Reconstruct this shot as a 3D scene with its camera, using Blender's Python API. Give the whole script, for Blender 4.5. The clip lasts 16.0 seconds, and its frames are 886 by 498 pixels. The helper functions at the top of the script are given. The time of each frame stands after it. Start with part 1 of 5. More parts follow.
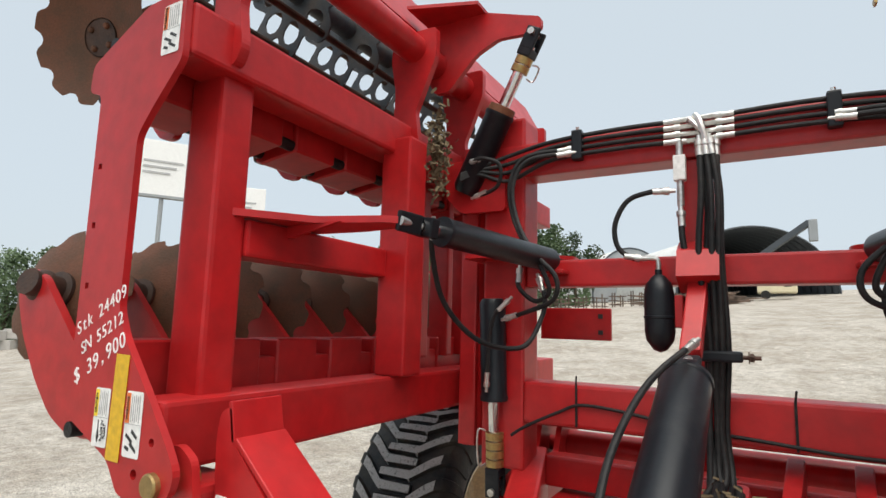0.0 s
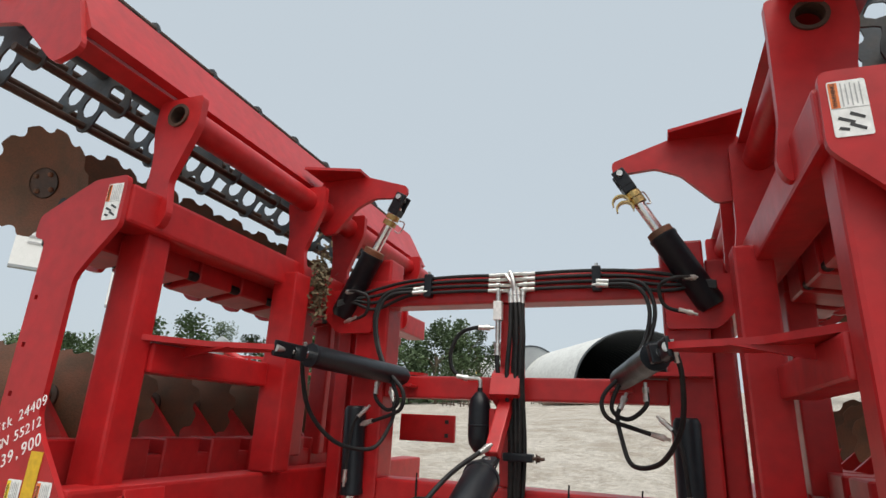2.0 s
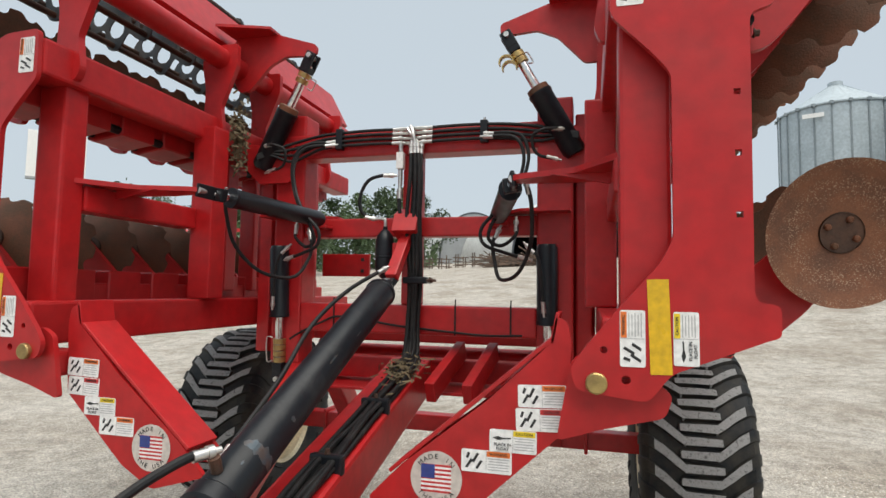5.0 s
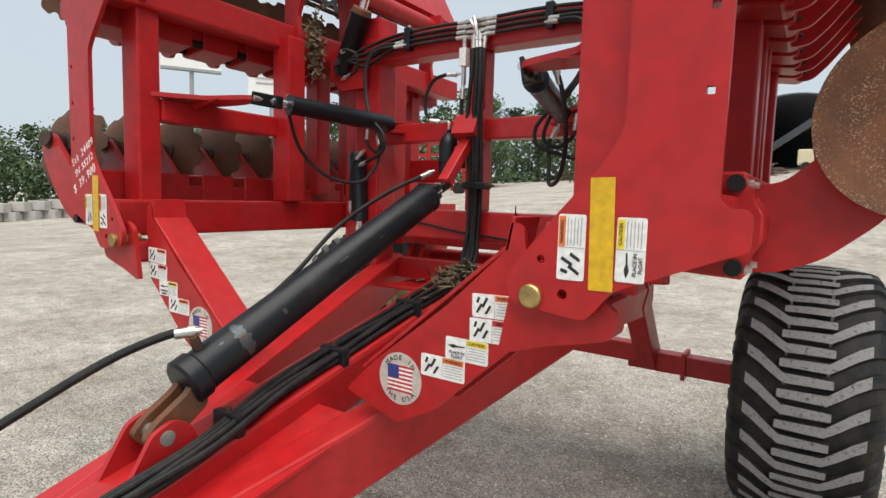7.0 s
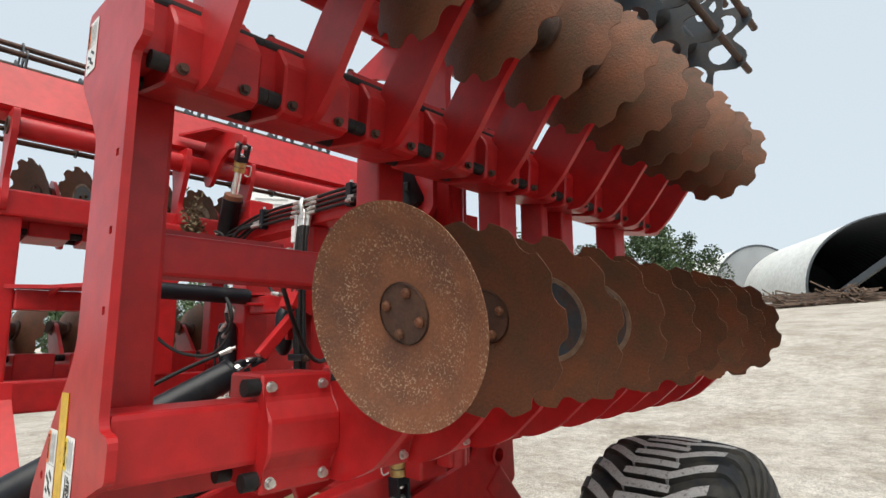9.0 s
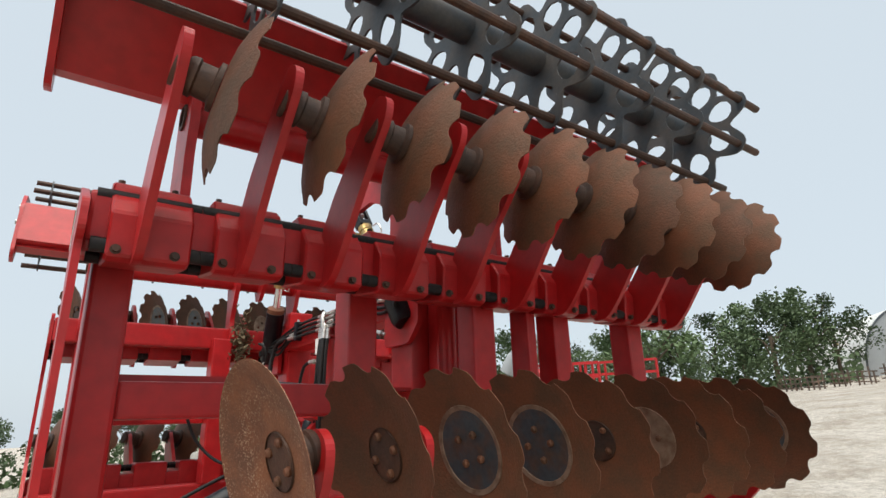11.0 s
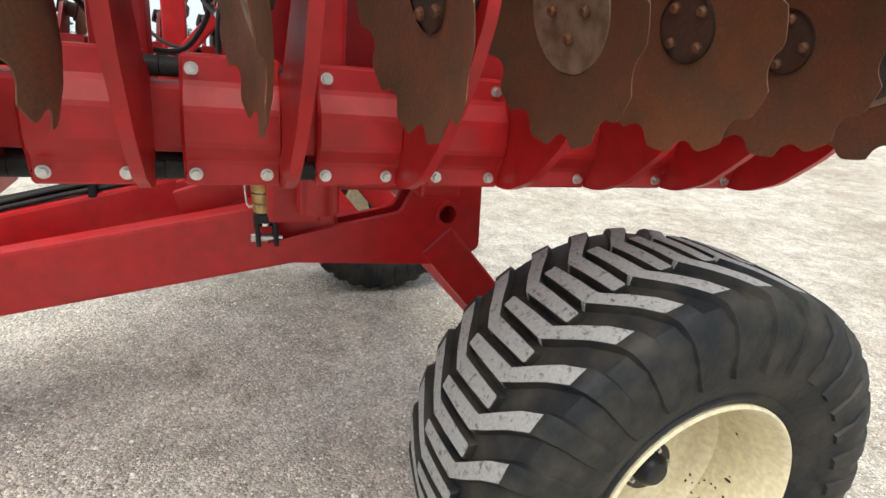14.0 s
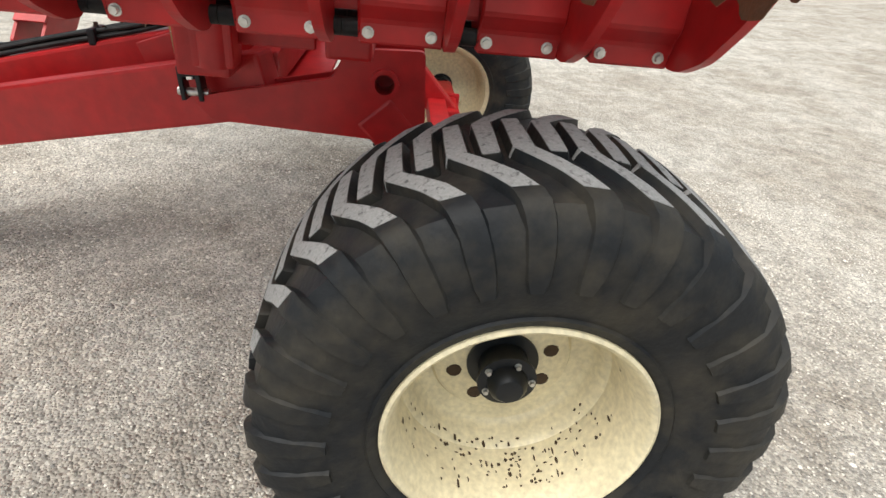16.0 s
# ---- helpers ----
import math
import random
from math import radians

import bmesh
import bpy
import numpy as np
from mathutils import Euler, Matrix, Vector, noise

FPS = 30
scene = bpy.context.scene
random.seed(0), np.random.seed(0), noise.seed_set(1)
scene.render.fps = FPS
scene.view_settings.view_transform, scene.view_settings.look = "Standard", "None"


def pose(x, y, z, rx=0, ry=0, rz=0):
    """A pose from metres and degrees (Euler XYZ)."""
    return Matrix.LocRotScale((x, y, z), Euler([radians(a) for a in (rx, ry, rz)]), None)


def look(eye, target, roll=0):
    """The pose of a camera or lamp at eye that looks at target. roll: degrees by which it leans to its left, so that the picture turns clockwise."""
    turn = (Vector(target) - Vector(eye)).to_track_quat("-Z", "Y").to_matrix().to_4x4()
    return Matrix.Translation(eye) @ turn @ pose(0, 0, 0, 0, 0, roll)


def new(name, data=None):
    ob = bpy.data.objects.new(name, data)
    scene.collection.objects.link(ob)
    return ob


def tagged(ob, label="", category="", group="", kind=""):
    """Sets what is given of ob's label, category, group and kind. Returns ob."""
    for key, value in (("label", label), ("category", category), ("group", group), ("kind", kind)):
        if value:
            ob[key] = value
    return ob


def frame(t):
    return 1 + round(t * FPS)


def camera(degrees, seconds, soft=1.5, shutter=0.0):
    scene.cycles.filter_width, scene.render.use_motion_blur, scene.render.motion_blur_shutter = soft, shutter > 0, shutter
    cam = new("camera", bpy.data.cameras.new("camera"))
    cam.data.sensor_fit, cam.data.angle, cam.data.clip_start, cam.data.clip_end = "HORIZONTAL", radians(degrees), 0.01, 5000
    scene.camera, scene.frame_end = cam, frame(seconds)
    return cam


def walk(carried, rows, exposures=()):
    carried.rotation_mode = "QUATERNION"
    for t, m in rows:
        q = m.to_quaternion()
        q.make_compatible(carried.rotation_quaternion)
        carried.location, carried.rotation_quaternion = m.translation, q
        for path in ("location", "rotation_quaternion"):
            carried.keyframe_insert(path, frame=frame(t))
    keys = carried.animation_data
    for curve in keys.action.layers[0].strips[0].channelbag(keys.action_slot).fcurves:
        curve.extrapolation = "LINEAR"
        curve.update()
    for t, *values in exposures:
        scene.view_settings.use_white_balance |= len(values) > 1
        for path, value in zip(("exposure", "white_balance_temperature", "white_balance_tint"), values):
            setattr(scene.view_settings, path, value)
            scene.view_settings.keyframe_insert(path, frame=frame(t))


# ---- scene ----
cam = camera(77.3, 16.0)
PATH = [
    (0, (0.195, -0.184, 1.748), (-0.796, 1.531, 2.021), 1.5),
    (0.2, (0.213, -0.123, 1.783), (-0.836, 1.533, 2.177), 1.3),
    (0.5, (0.282, -0.082, 1.850), (-0.840, 1.491, 2.372), 2.9),
    (1, (0.305, -0.084, 1.901), (-0.817, 1.458, 2.521), 3.2),
    (1.2, (0.422, -0.245, 1.882), (-0.658, 1.331, 2.482), 3.1),
    (1.5, (0.564, -0.488, 1.815), (-0.410, 1.151, 2.419), 3.3),
    (2, (0.635, -0.649, 1.795), (-0.050, 1.133, 2.397), 2.7),
    (2.5, (0.658, -0.750, 1.770), (0.372, 1.118, 2.417), 1.3),
    (3, (0.688, -0.861, 1.781), (0.694, 1.028, 2.437), 0.3),
    (3.5, (0.766, -0.920, 1.787), (0.863, 0.991, 2.369), 0.3),
    (4, (0.890, -0.935, 1.710), (0.893, 1.022, 2.138), 1.2),
    (4.5, (0.958, -0.940, 1.662), (0.735, 1.032, 1.910), 1.4),
    (5, (0.952, -0.928, 1.625), (0.438, 1.000, 1.772), 0.9),
    (5.2, (0.955, -0.922, 1.626), (0.322, 0.972, 1.755), 0.6),
    (7.3, (1.643, -0.409, 1.607), (0.525, 1.237, 1.408), 1.7),
    (7.5, (1.741, -0.288, 1.632), (0.634, 1.369, 1.469), 1.4),
    (8, (2.039, -0.113, 1.694), (0.908, 1.536, 1.658), 0.7),
    (8.5, (2.378, 0.030, 1.741), (1.144, 1.600, 1.855), 0.2),
    (9, (2.521, 0.259, 1.774), (1.177, 1.707, 2.085), -0.3),
    (9.5, (2.688, 0.408, 1.859), (1.265, 1.709, 2.389), -0.8),
    (9.6, (2.742, 0.422, 1.878), (1.309, 1.696, 2.446), -0.8),
    (9.7, (2.783, 0.441, 1.900), (1.343, 1.686, 2.512), -1.0),
    (11.8, (2.951, 0.773, 1.872), (1.259, 1.746, 2.310), 1.1),
    (12, (2.910, 0.866, 1.842), (1.170, 1.788, 2.196), 1.6),
    (12.5, (2.881, 1.092, 1.809), (1.060, 1.914, 1.893), 2.7),
    (13, (2.859, 1.310, 1.772), (1.017, 2.074, 1.621), 3.1),
    (13.5, (2.643, 1.553, 1.745), (0.830, 2.295, 1.343), 3.4),
    (14, (2.586, 1.768, 1.713), (0.836, 2.504, 1.083), 5.4),
    (14.5, (2.680, 2.005, 1.688), (0.999, 2.702, 0.857), 6.9),
    (15, (2.682, 2.228, 1.665), (1.051, 2.816, 0.670), 7.8),
    (15.5, (2.615, 2.419, 1.660), (0.976, 2.840, 0.594), 7.4),
    (16, (2.654, 2.572, 1.674), (0.937, 2.772, 0.668), 6.3),
]
walk(cam, [(t, look(eye, target, roll)) for t, eye, target, roll in PATH],
     [(0, 0.02), (1.2, -0.16), (4.2, -0.22), (5.0, -0.14), (7.5, -0.04), (9.0, 0.1), (12.0, 0.04), (12.8, 0.3), (13.5, 0.54), (14.5, 0.44), (15.2, 0.4), (16, 0.26)])

# ---- world, sun, exposure ----
world = bpy.data.worlds.new("world")
scene.world = world
world.use_nodes = True
wn, wl = world.node_tree.nodes, world.node_tree.links
sky = wn.new("ShaderNodeTexSky")
sky.sky_type, sky.sun_disc = "NISHITA", False
sky.sun_elevation, sky.sun_rotation = radians(58), radians(150)
sky.air_density, sky.dust_density, sky.ozone_density = 1.0, 4.0, 1.0
hazy = wn.new("ShaderNodeMix")
hazy.data_type = "RGBA"
hazy.inputs["Factor"].default_value = 0.80
hazy.inputs["B"].default_value = (7.9, 8.9, 9.6, 1)
wl.new(sky.outputs[0], hazy.inputs["A"])
wl.new(hazy.outputs["Result"], wn["Background"].inputs[0])
wn["Background"].inputs[1].default_value = 0.096
sun = new("sun", bpy.data.lights.new("sun", "SUN"))
sun.data.energy, sun.data.angle, sun.data.color = 4.2, radians(64), (1.0, 0.95, 0.87)
sun.matrix_basis = look((0, 0, 30), (-7, 9, 0))
scene.view_settings.exposure = 0.0


# ---- materials ----
def material(name, base, rough=0.5, metal=0.0, second=None, scale=6.0, amount=0.5, grain=60.0, bump=0.1,
             bump_scale=80.0, coat=0.0, vary=0.0, threshold=(0.4, 0.65), spec=0.5, bump_distance=0.01):
    """Base colour with stains of a second colour at one scale, fine grain at another, relief and gloss changes."""
    mat = bpy.data.materials.new(name)
    mat.use_nodes = True
    n, l = mat.node_tree.nodes, mat.node_tree.links
    b = n["Principled BSDF"]
    b.inputs["Roughness"].default_value, b.inputs["Metallic"].default_value = rough, metal
    b.inputs["Coat Weight"].default_value = coat
    b.inputs["Coat Roughness"].default_value = 0.12
    b.inputs["Specular IOR Level"].default_value = spec
    tc = n.new("ShaderNodeTexCoord")
    big = n.new("ShaderNodeTexNoise")
    big.inputs["Scale"].default_value, big.inputs["Detail"].default_value, big.inputs["Roughness"].default_value = scale, 6, 0.6
    fine = n.new("ShaderNodeTexNoise")
    fine.inputs["Scale"].default_value, fine.inputs["Detail"].default_value = grain, 4
    geo = n.new("ShaderNodeNewGeometry")
    for t in (big, fine):
        l.new(geo.outputs["Position"], t.inputs["Vector"])
    ramp = n.new("ShaderNodeMapRange")
    ramp.inputs["From Min"].default_value, ramp.inputs["From Max"].default_value = threshold
    ramp.inputs["To Max"].default_value = amount
    l.new(big.outputs["Fac"], ramp.inputs["Value"])
    mix = n.new("ShaderNodeMix")
    mix.data_type = "RGBA"
    mix.inputs["A"].default_value = (*base, 1)
    mix.inputs["B"].default_value = (*(second or [c * 0.7 for c in base]), 1)
    l.new(ramp.outputs[0], mix.inputs["Factor"])
    hsv = n.new("ShaderNodeHueSaturation")
    l.new(mix.outputs["Result"], hsv.inputs["Color"])
    val = n.new("ShaderNodeMapRange")
    val.inputs["From Min"].default_value, val.inputs["From Max"].default_value = 0.3, 0.7
    val.inputs["To Min"].default_value, val.inputs["To Max"].default_value = 0.86, 1.14
    l.new(fine.outputs["Fac"], val.inputs["Value"])
    out = val.outputs[0]
    if vary:
        info = n.new("ShaderNodeObjectInfo")
        rnd = n.new("ShaderNodeMapRange")
        rnd.inputs["To Min"].default_value, rnd.inputs["To Max"].default_value = 1 - vary, 1 + vary
        l.new(info.outputs["Random"], rnd.inputs["Value"])
        mul = n.new("ShaderNodeMath")
        mul.operation = "MULTIPLY"
        l.new(out, mul.inputs[0])
        l.new(rnd.outputs[0], mul.inputs[1])
        out = mul.outputs[0]
    l.new(out, hsv.inputs["Value"])
    l.new(hsv.outputs[0], b.inputs["Base Color"])
    rr = n.new("ShaderNodeMapRange")
    rr.inputs["To Min"].default_value, rr.inputs["To Max"].default_value = max(rough - 0.12, 0.03), min(rough + 0.15, 1)
    l.new(big.outputs["Fac"], rr.inputs["Value"])
    l.new(rr.outputs[0], b.inputs["Roughness"])
    if bump:
        bt = n.new("ShaderNodeTexNoise")
        bt.inputs["Scale"].default_value, bt.inputs["Detail"].default_value = bump_scale, 5
        l.new(geo.outputs["Position"], bt.inputs["Vector"])
        bm_ = n.new("ShaderNodeBump")
        bm_.inputs["Strength"].default_value, bm_.inputs["Distance"].default_value = bump, bump_distance
        l.new(bt.outputs["Fac"], bm_.inputs["Height"])
        l.new(bm_.outputs[0], b.inputs["Normal"])
    return mat


RED = material("red_paint", (0.41, 0.011, 0.013), 0.36, second=(0.35, 0.020, 0.020), scale=3.5, amount=0.7, grain=18, bump=0.05,
               bump_scale=25, spec=0.4)
RUST = material("rusty_steel", (0.142, 0.051, 0.022), 0.62, 0.2, second=(0.085, 0.046, 0.024), scale=9, amount=0.85, grain=160,
                bump=0.25, bump_scale=130, vary=0.22)


def flecked(mat):
    """Pale flecks of old paint in a band round the middle of each disc."""
    n, l = mat.node_tree.nodes, mat.node_tree.links
    tc = n.new("ShaderNodeTexCoord")
    ln = n.new("ShaderNodeVectorMath")
    ln.operation = "LENGTH"
    l.new(tc.outputs["Object"], ln.inputs[0])
    band = n.new("ShaderNodeValToRGB")
    for e, (p, v) in zip([band.color_ramp.elements[0], band.color_ramp.elements[1], band.color_ramp.elements.new(0.5), band.color_ramp.elements.new(0.8)],
                         ((0.28, 0), (0.42, 1), (0.62, 0.75), (0.80, 0))):
        e.position, e.color = p, (v, v, v, 1)
    sc = n.new("ShaderNodeMath")
    sc.operation = "DIVIDE"
    sc.inputs[1].default_value = 0.245
    l.new(ln.outputs["Value"], sc.inputs[0])
    l.new(sc.outputs[0], band.inputs[0])
    ns = n.new("ShaderNodeTexNoise")
    ns.inputs["Scale"].default_value, ns.inputs["Detail"].default_value = 210, 3
    l.new(tc.outputs["Object"], ns.inputs["Vector"])
    mr = n.new("ShaderNodeMapRange")
    mr.inputs["From Min"].default_value, mr.inputs["From Max"].default_value = 0.575, 0.63
    l.new(ns.outputs["Fac"], mr.inputs["Value"])
    mu = n.new("ShaderNodeMath")
    mu.operation = "MULTIPLY"
    l.new(mr.outputs[0], mu.inputs[0])
    l.new(band.outputs[0], mu.inputs[1])
    mx = n.new("ShaderNodeMix")
    mx.data_type = "RGBA"
    b = n["Principled BSDF"]
    src = b.inputs["Base Color"].links[0].from_socket
    l.new(src, mx.inputs["A"])
    mx.inputs["B"].default_value = (0.46, 0.33, 0.22, 1)
    l.new(mu.outputs[0], mx.inputs["Factor"])
    l.new(mx.outputs["Result"], b.inputs["Base Color"])
    return mat


FLECK = flecked(material("flecked_rusty_steel", (0.20, 0.078, 0.036), 0.6, 0.15, second=(0.11, 0.05, 0.03), scale=9, amount=0.85, grain=160, bump=0.2, bump_scale=130))
RUST_DARK = material("brown_steel", (0.085, 0.042, 0.026), 0.6, 0.3, second=(0.04, 0.03, 0.026), scale=10, amount=0.8, grain=120,
                     bump=0.2, vary=0.2)
BLUESTEEL = material("worn_blue_steel", (0.06, 0.08, 0.095), 0.42, 0.5, second=(0.12, 0.07, 0.045), scale=16, amount=0.8)
WORN = material("bare_worn_steel", (0.30, 0.22, 0.16), 0.5, 0.5, second=(0.14, 0.08, 0.05), scale=30, amount=0.9)
BLACK = material("black_paint", (0.008, 0.010, 0.013), 0.36, second=(0.05, 0.05, 0.05), scale=12, amount=0.25, bump=0.04, threshold=(0.55, 0.7), spec=0.3)
ROLLER = material("dark_grey_roller_paint", (0.035, 0.045, 0.055), 0.5, second=(0.09, 0.07, 0.055), scale=8, amount=0.6, bump=0.1)
RUBBER = material("tyre_rubber", (0.012, 0.0135, 0.0155), 0.55, second=(0.060, 0.052, 0.038), scale=7, amount=0.6, grain=40, bump=0.2, bump_scale=60, spec=0.22)
WORN_TREAD = material("dusty_tread_rubber", (0.28, 0.28, 0.275), 0.85, second=(0.06, 0.06, 0.062), scale=60, amount=0.8, grain=150,
                      bump=0.4, threshold=(0.55, 0.68))
HOSE = material("hose_rubber", (0.009, 0.0095, 0.0105), 0.5, second=(0.03, 0.028, 0.026), scale=15, amount=0.6, bump=0.15, bump_scale=200, spec=0.25)
CHROME = material("chrome_rod", (0.72, 0.72, 0.73), 0.16, 1.0, second=(0.5, 0.5, 0.5), bump=0.0)
ZINC = material("zinc_fitting", (0.62, 0.62, 0.60), 0.34, 0.9, second=(0.45, 0.44, 0.40), scale=40, amount=0.7, bump=0.1)
GOLD = material("yellow_zinc_plate", (0.45, 0.33, 0.13), 0.38, 0.8, second=(0.25, 0.17, 0.08), scale=20, amount=0.7)
CREAM = material("cream_wheel_paint", (0.70, 0.62, 0.42), 0.4, second=(0.60, 0.52, 0.34), scale=6, amount=0.6, bump=0.03)
# dried mud; the same brown also paints the dark of the wheel's stud holes
SPATTER_AND_HOLES = material("mud_spatter", (0.06, 0.035, 0.018), 0.9, bump=0.3)
WHITE = material("white_decal", (0.78, 0.78, 0.76), 0.4, second=(0.70, 0.70, 0.68), amount=0.4, bump=0.0)
ORANGE = material("orange_decal", (0.75, 0.18, 0.03), 0.4, bump=0.0)
YELLOW_D = material("yellow_decal", (0.85, 0.62, 0.02), 0.4, bump=0.0)
YELLOW = material("yellow_reflector", (0.66, 0.40, 0.01), 0.3, second=(0.55, 0.33, 0.01), scale=20, bump=0.02)
INK = material("decal_ink", (0.02, 0.02, 0.02), 0.5, bump=0.0)
GREYINK = material("decal_fine_print", (0.42, 0.42, 0.42), 0.5, bump=0.0)
BADGE = material("silver_badge", (0.62, 0.58, 0.53), 0.35, 0.3, bump=0.0)
NAVY = material("navy_ink", (0.03, 0.05, 0.22), 0.4, bump=0.0)
FLAGRED = material("red_ink", (0.5, 0.03, 0.03), 0.4, bump=0.0)
CHALK = material("paint_marker", (0.85, 0.80, 0.78), 0.6, bump=0.0)
HAY = material("dried_plant_litter", (0.16, 0.12, 0.065), 0.95, second=(0.06, 0.05, 0.03), scale=40, amount=0.8, bump=0.5)
GALV = material("galvanised_steel", (0.44, 0.50, 0.53), 0.45, 0.25, second=(0.34, 0.40, 0.43), scale=0.6, amount=0.6, grain=6, bump=0.0, vary=0.08)
LATTICE = material("galvanised_lattice", (0.25, 0.29, 0.31), 0.5, 0.3, scale=1.0, bump=0.0)
FABRIC = material("white_tarpaulin", (0.60, 0.61, 0.59), 0.6, second=(0.50, 0.50, 0.49), scale=0.4, amount=0.6, grain=3, bump=0.0)
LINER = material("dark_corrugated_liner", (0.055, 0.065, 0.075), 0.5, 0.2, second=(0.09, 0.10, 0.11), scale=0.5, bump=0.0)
GREY_CLAD = material("grey_cladding", (0.30, 0.32, 0.33), 0.5, second=(0.24, 0.25, 0.26), scale=0.6, bump=0.0)
LEAF = material("leaves", (0.070, 0.115, 0.042), 0.6, second=(0.040, 0.072, 0.026), scale=0.9, amount=1.0, grain=5, bump=0.0, vary=0.25)
BARK = material("bark", (0.10, 0.075, 0.05), 0.9, bump=0.3, bump_scale=20)
CONCRETE = material("concrete", (0.45, 0.43, 0.40), 0.85, scale=2, amount=0.6, bump=0.2)
GREENP = material("green_machine_paint", (0.02, 0.16, 0.06), 0.4)
STRAW = material("cab_yellow_paint", (0.6, 0.45, 0.12), 0.5)
SCRAP = material("scrap_iron", (0.13, 0.085, 0.06), 0.8, second=(0.05, 0.045, 0.04), scale=3, amount=0.8, vary=0.3)


def gravel():
    mat = bpy.data.materials.new("limestone_gravel")
    mat.use_nodes = True
    n, l = mat.node_tree.nodes, mat.node_tree.links
    b = n["Principled BSDF"]
    b.inputs["Roughness"].default_value = 0.95
    b.inputs["Specular IOR Level"].default_value = 0.2
    geo = n.new("ShaderNodeNewGeometry")

    def tex(kind, scale, **kw):
        t = n.new(kind)
        t.inputs["Scale"].default_value = scale
        for k, v in kw.items():
            t.inputs[k].default_value = v
        l.new(geo.outputs["Position"], t.inputs["Vector"])
        return t
    broad = tex("ShaderNodeTexNoise", 0.7, Detail=6.0, Roughness=0.65)
    mid = tex("ShaderNodeTexNoise", 4.5, Detail=8.0, Roughness=0.78)
    vor = tex("ShaderNodeTexVoronoi", 75.0)
    vor2 = tex("ShaderNodeTexVoronoi", 32.0)
    r1 = n.new("ShaderNodeValToRGB")
    r1.color_ramp.elements[0].position, r1.color_ramp.elements[0].color = 0.36, (0.45, 0.402, 0.342, 1)
    r1.color_ramp.elements[1].position, r1.color_ramp.elements[1].color = 0.60, (0.625, 0.588, 0.53, 1)
    l.new(broad.outputs["Fac"], r1.inputs[0])
    r2 = n.new("ShaderNodeValToRGB")
    r2.color_ramp.elements[0].position, r2.color_ramp.elements[0].color = 0.36, (0.58, 0.57, 0.56, 1)
    r2.color_ramp.elements[1].position, r2.color_ramp.elements[1].color = 0.66, (1.0, 1.0, 1.0, 1)
    l.new(mid.outputs["Fac"], r2.inputs[0])
    m1 = n.new("ShaderNodeMix")
    m1.data_type, m1.blend_type = "RGBA", "MULTIPLY"
    m1.inputs["Factor"].default_value = 1
    l.new(r1.outputs[0], m1.inputs["A"])
    l.new(r2.outputs[0], m1.inputs["B"])
    sep = n.new("ShaderNodeSeparateColor")
    l.new(vor.outputs["Color"], sep.inputs[0])
    r3 = n.new("ShaderNodeValToRGB")
    r3.color_ramp.elements[0].position, r3.color_ramp.elements[0].color = 0.0, (0.62, 0.62, 0.63, 1)
    r3.color_ramp.elements[1].position, r3.color_ramp.elements[1].color = 1.0, (1.36, 1.35, 1.32, 1)
    l.new(sep.outputs[0], r3.inputs[0])
    m2 = n.new("ShaderNodeMix")
    m2.data_type, m2.blend_type = "RGBA", "MULTIPLY"
    m2.inputs["Factor"].default_value = 0.85
    l.new(m1.outputs["Result"], m2.inputs["A"])
    l.new(r3.outputs[0], m2.inputs["B"])
    l.new(m2.outputs["Result"], b.inputs["Base Color"])
    add = n.new("ShaderNodeMath")
    add.operation = "ADD"
    l.new(vor.outputs["Distance"], add.inputs[0])
    l.new(vor2.outputs["Distance"], add.inputs[1])
    bp = n.new("ShaderNodeBump")
    bp.invert = True
    bp.inputs["Strength"].default_value, bp.inputs["Distance"].default_value = 1.0, 0.016
    l.new(add.outputs[0], bp.inputs["Height"])
    l.new(bp.outputs[0], b.inputs["Normal"])
    return mat


GRAVEL = gravel()


# ---- mesh helpers ----
def V(*a):
    return Vector(a)


def finish(bm, name, mat, smooth=False):
    bmesh.ops.recalc_face_normals(bm, faces=bm.faces)
    me = bpy.data.meshes.new(name)
    bm.to_mesh(me)
    bm.free()
    for m in (mat if isinstance(mat, (list, tuple)) else [mat]):
        me.materials.append(m)
    if smooth:
        for p in me.polygons:
            p.use_smooth = True
        me.set_sharp_from_angle(angle=radians(35))
    return me


def thing(name, at, label, category, group="", kind=""):
    ob = new(name)
    ob.empty_display_size = 0.1
    ob.location = at
    return tagged(ob, label, category, group, kind)


def under(ob, parent):
    ob.parent = parent
    ob.matrix_parent_inverse = Matrix.Translation(parent.location).inverted() if parent.data is None else Matrix()
    return ob


def part(name, bm, mat, parent, label="", smooth=False):
    """Links a bmesh, given in world coordinates, as one mesh under a thing or under a part."""
    ob = under(new(name, finish(bm, name, mat, smooth)), parent)
    return tagged(ob, label)


def solid(name, bm, mat, label, category, group="", kind="", smooth=False):
    return tagged(new(name, finish(bm, name, mat, smooth)), label, category, group, kind)


def add_box(bm, x0, x1, y0, y1, z0, z1, bevel=0.006, seg=2):
    r = bmesh.ops.create_cube(bm, size=1.0)
    vs = r["verts"]
    for v in vs:
        v.co = V((x0 + x1) / 2 + v.co.x * (x1 - x0), (y0 + y1) / 2 + v.co.y * (y1 - y0), (z0 + z1) / 2 + v.co.z * (z1 - z0))
    if bevel:
        es = {e for v in vs for e in v.link_edges}
        bmesh.ops.bevel(bm, geom=list(es), offset=bevel, segments=seg, affect="EDGES", profile=0.6)
    return bm


def box(*a, **k):
    return add_box(bmesh.new(), *a, **k)


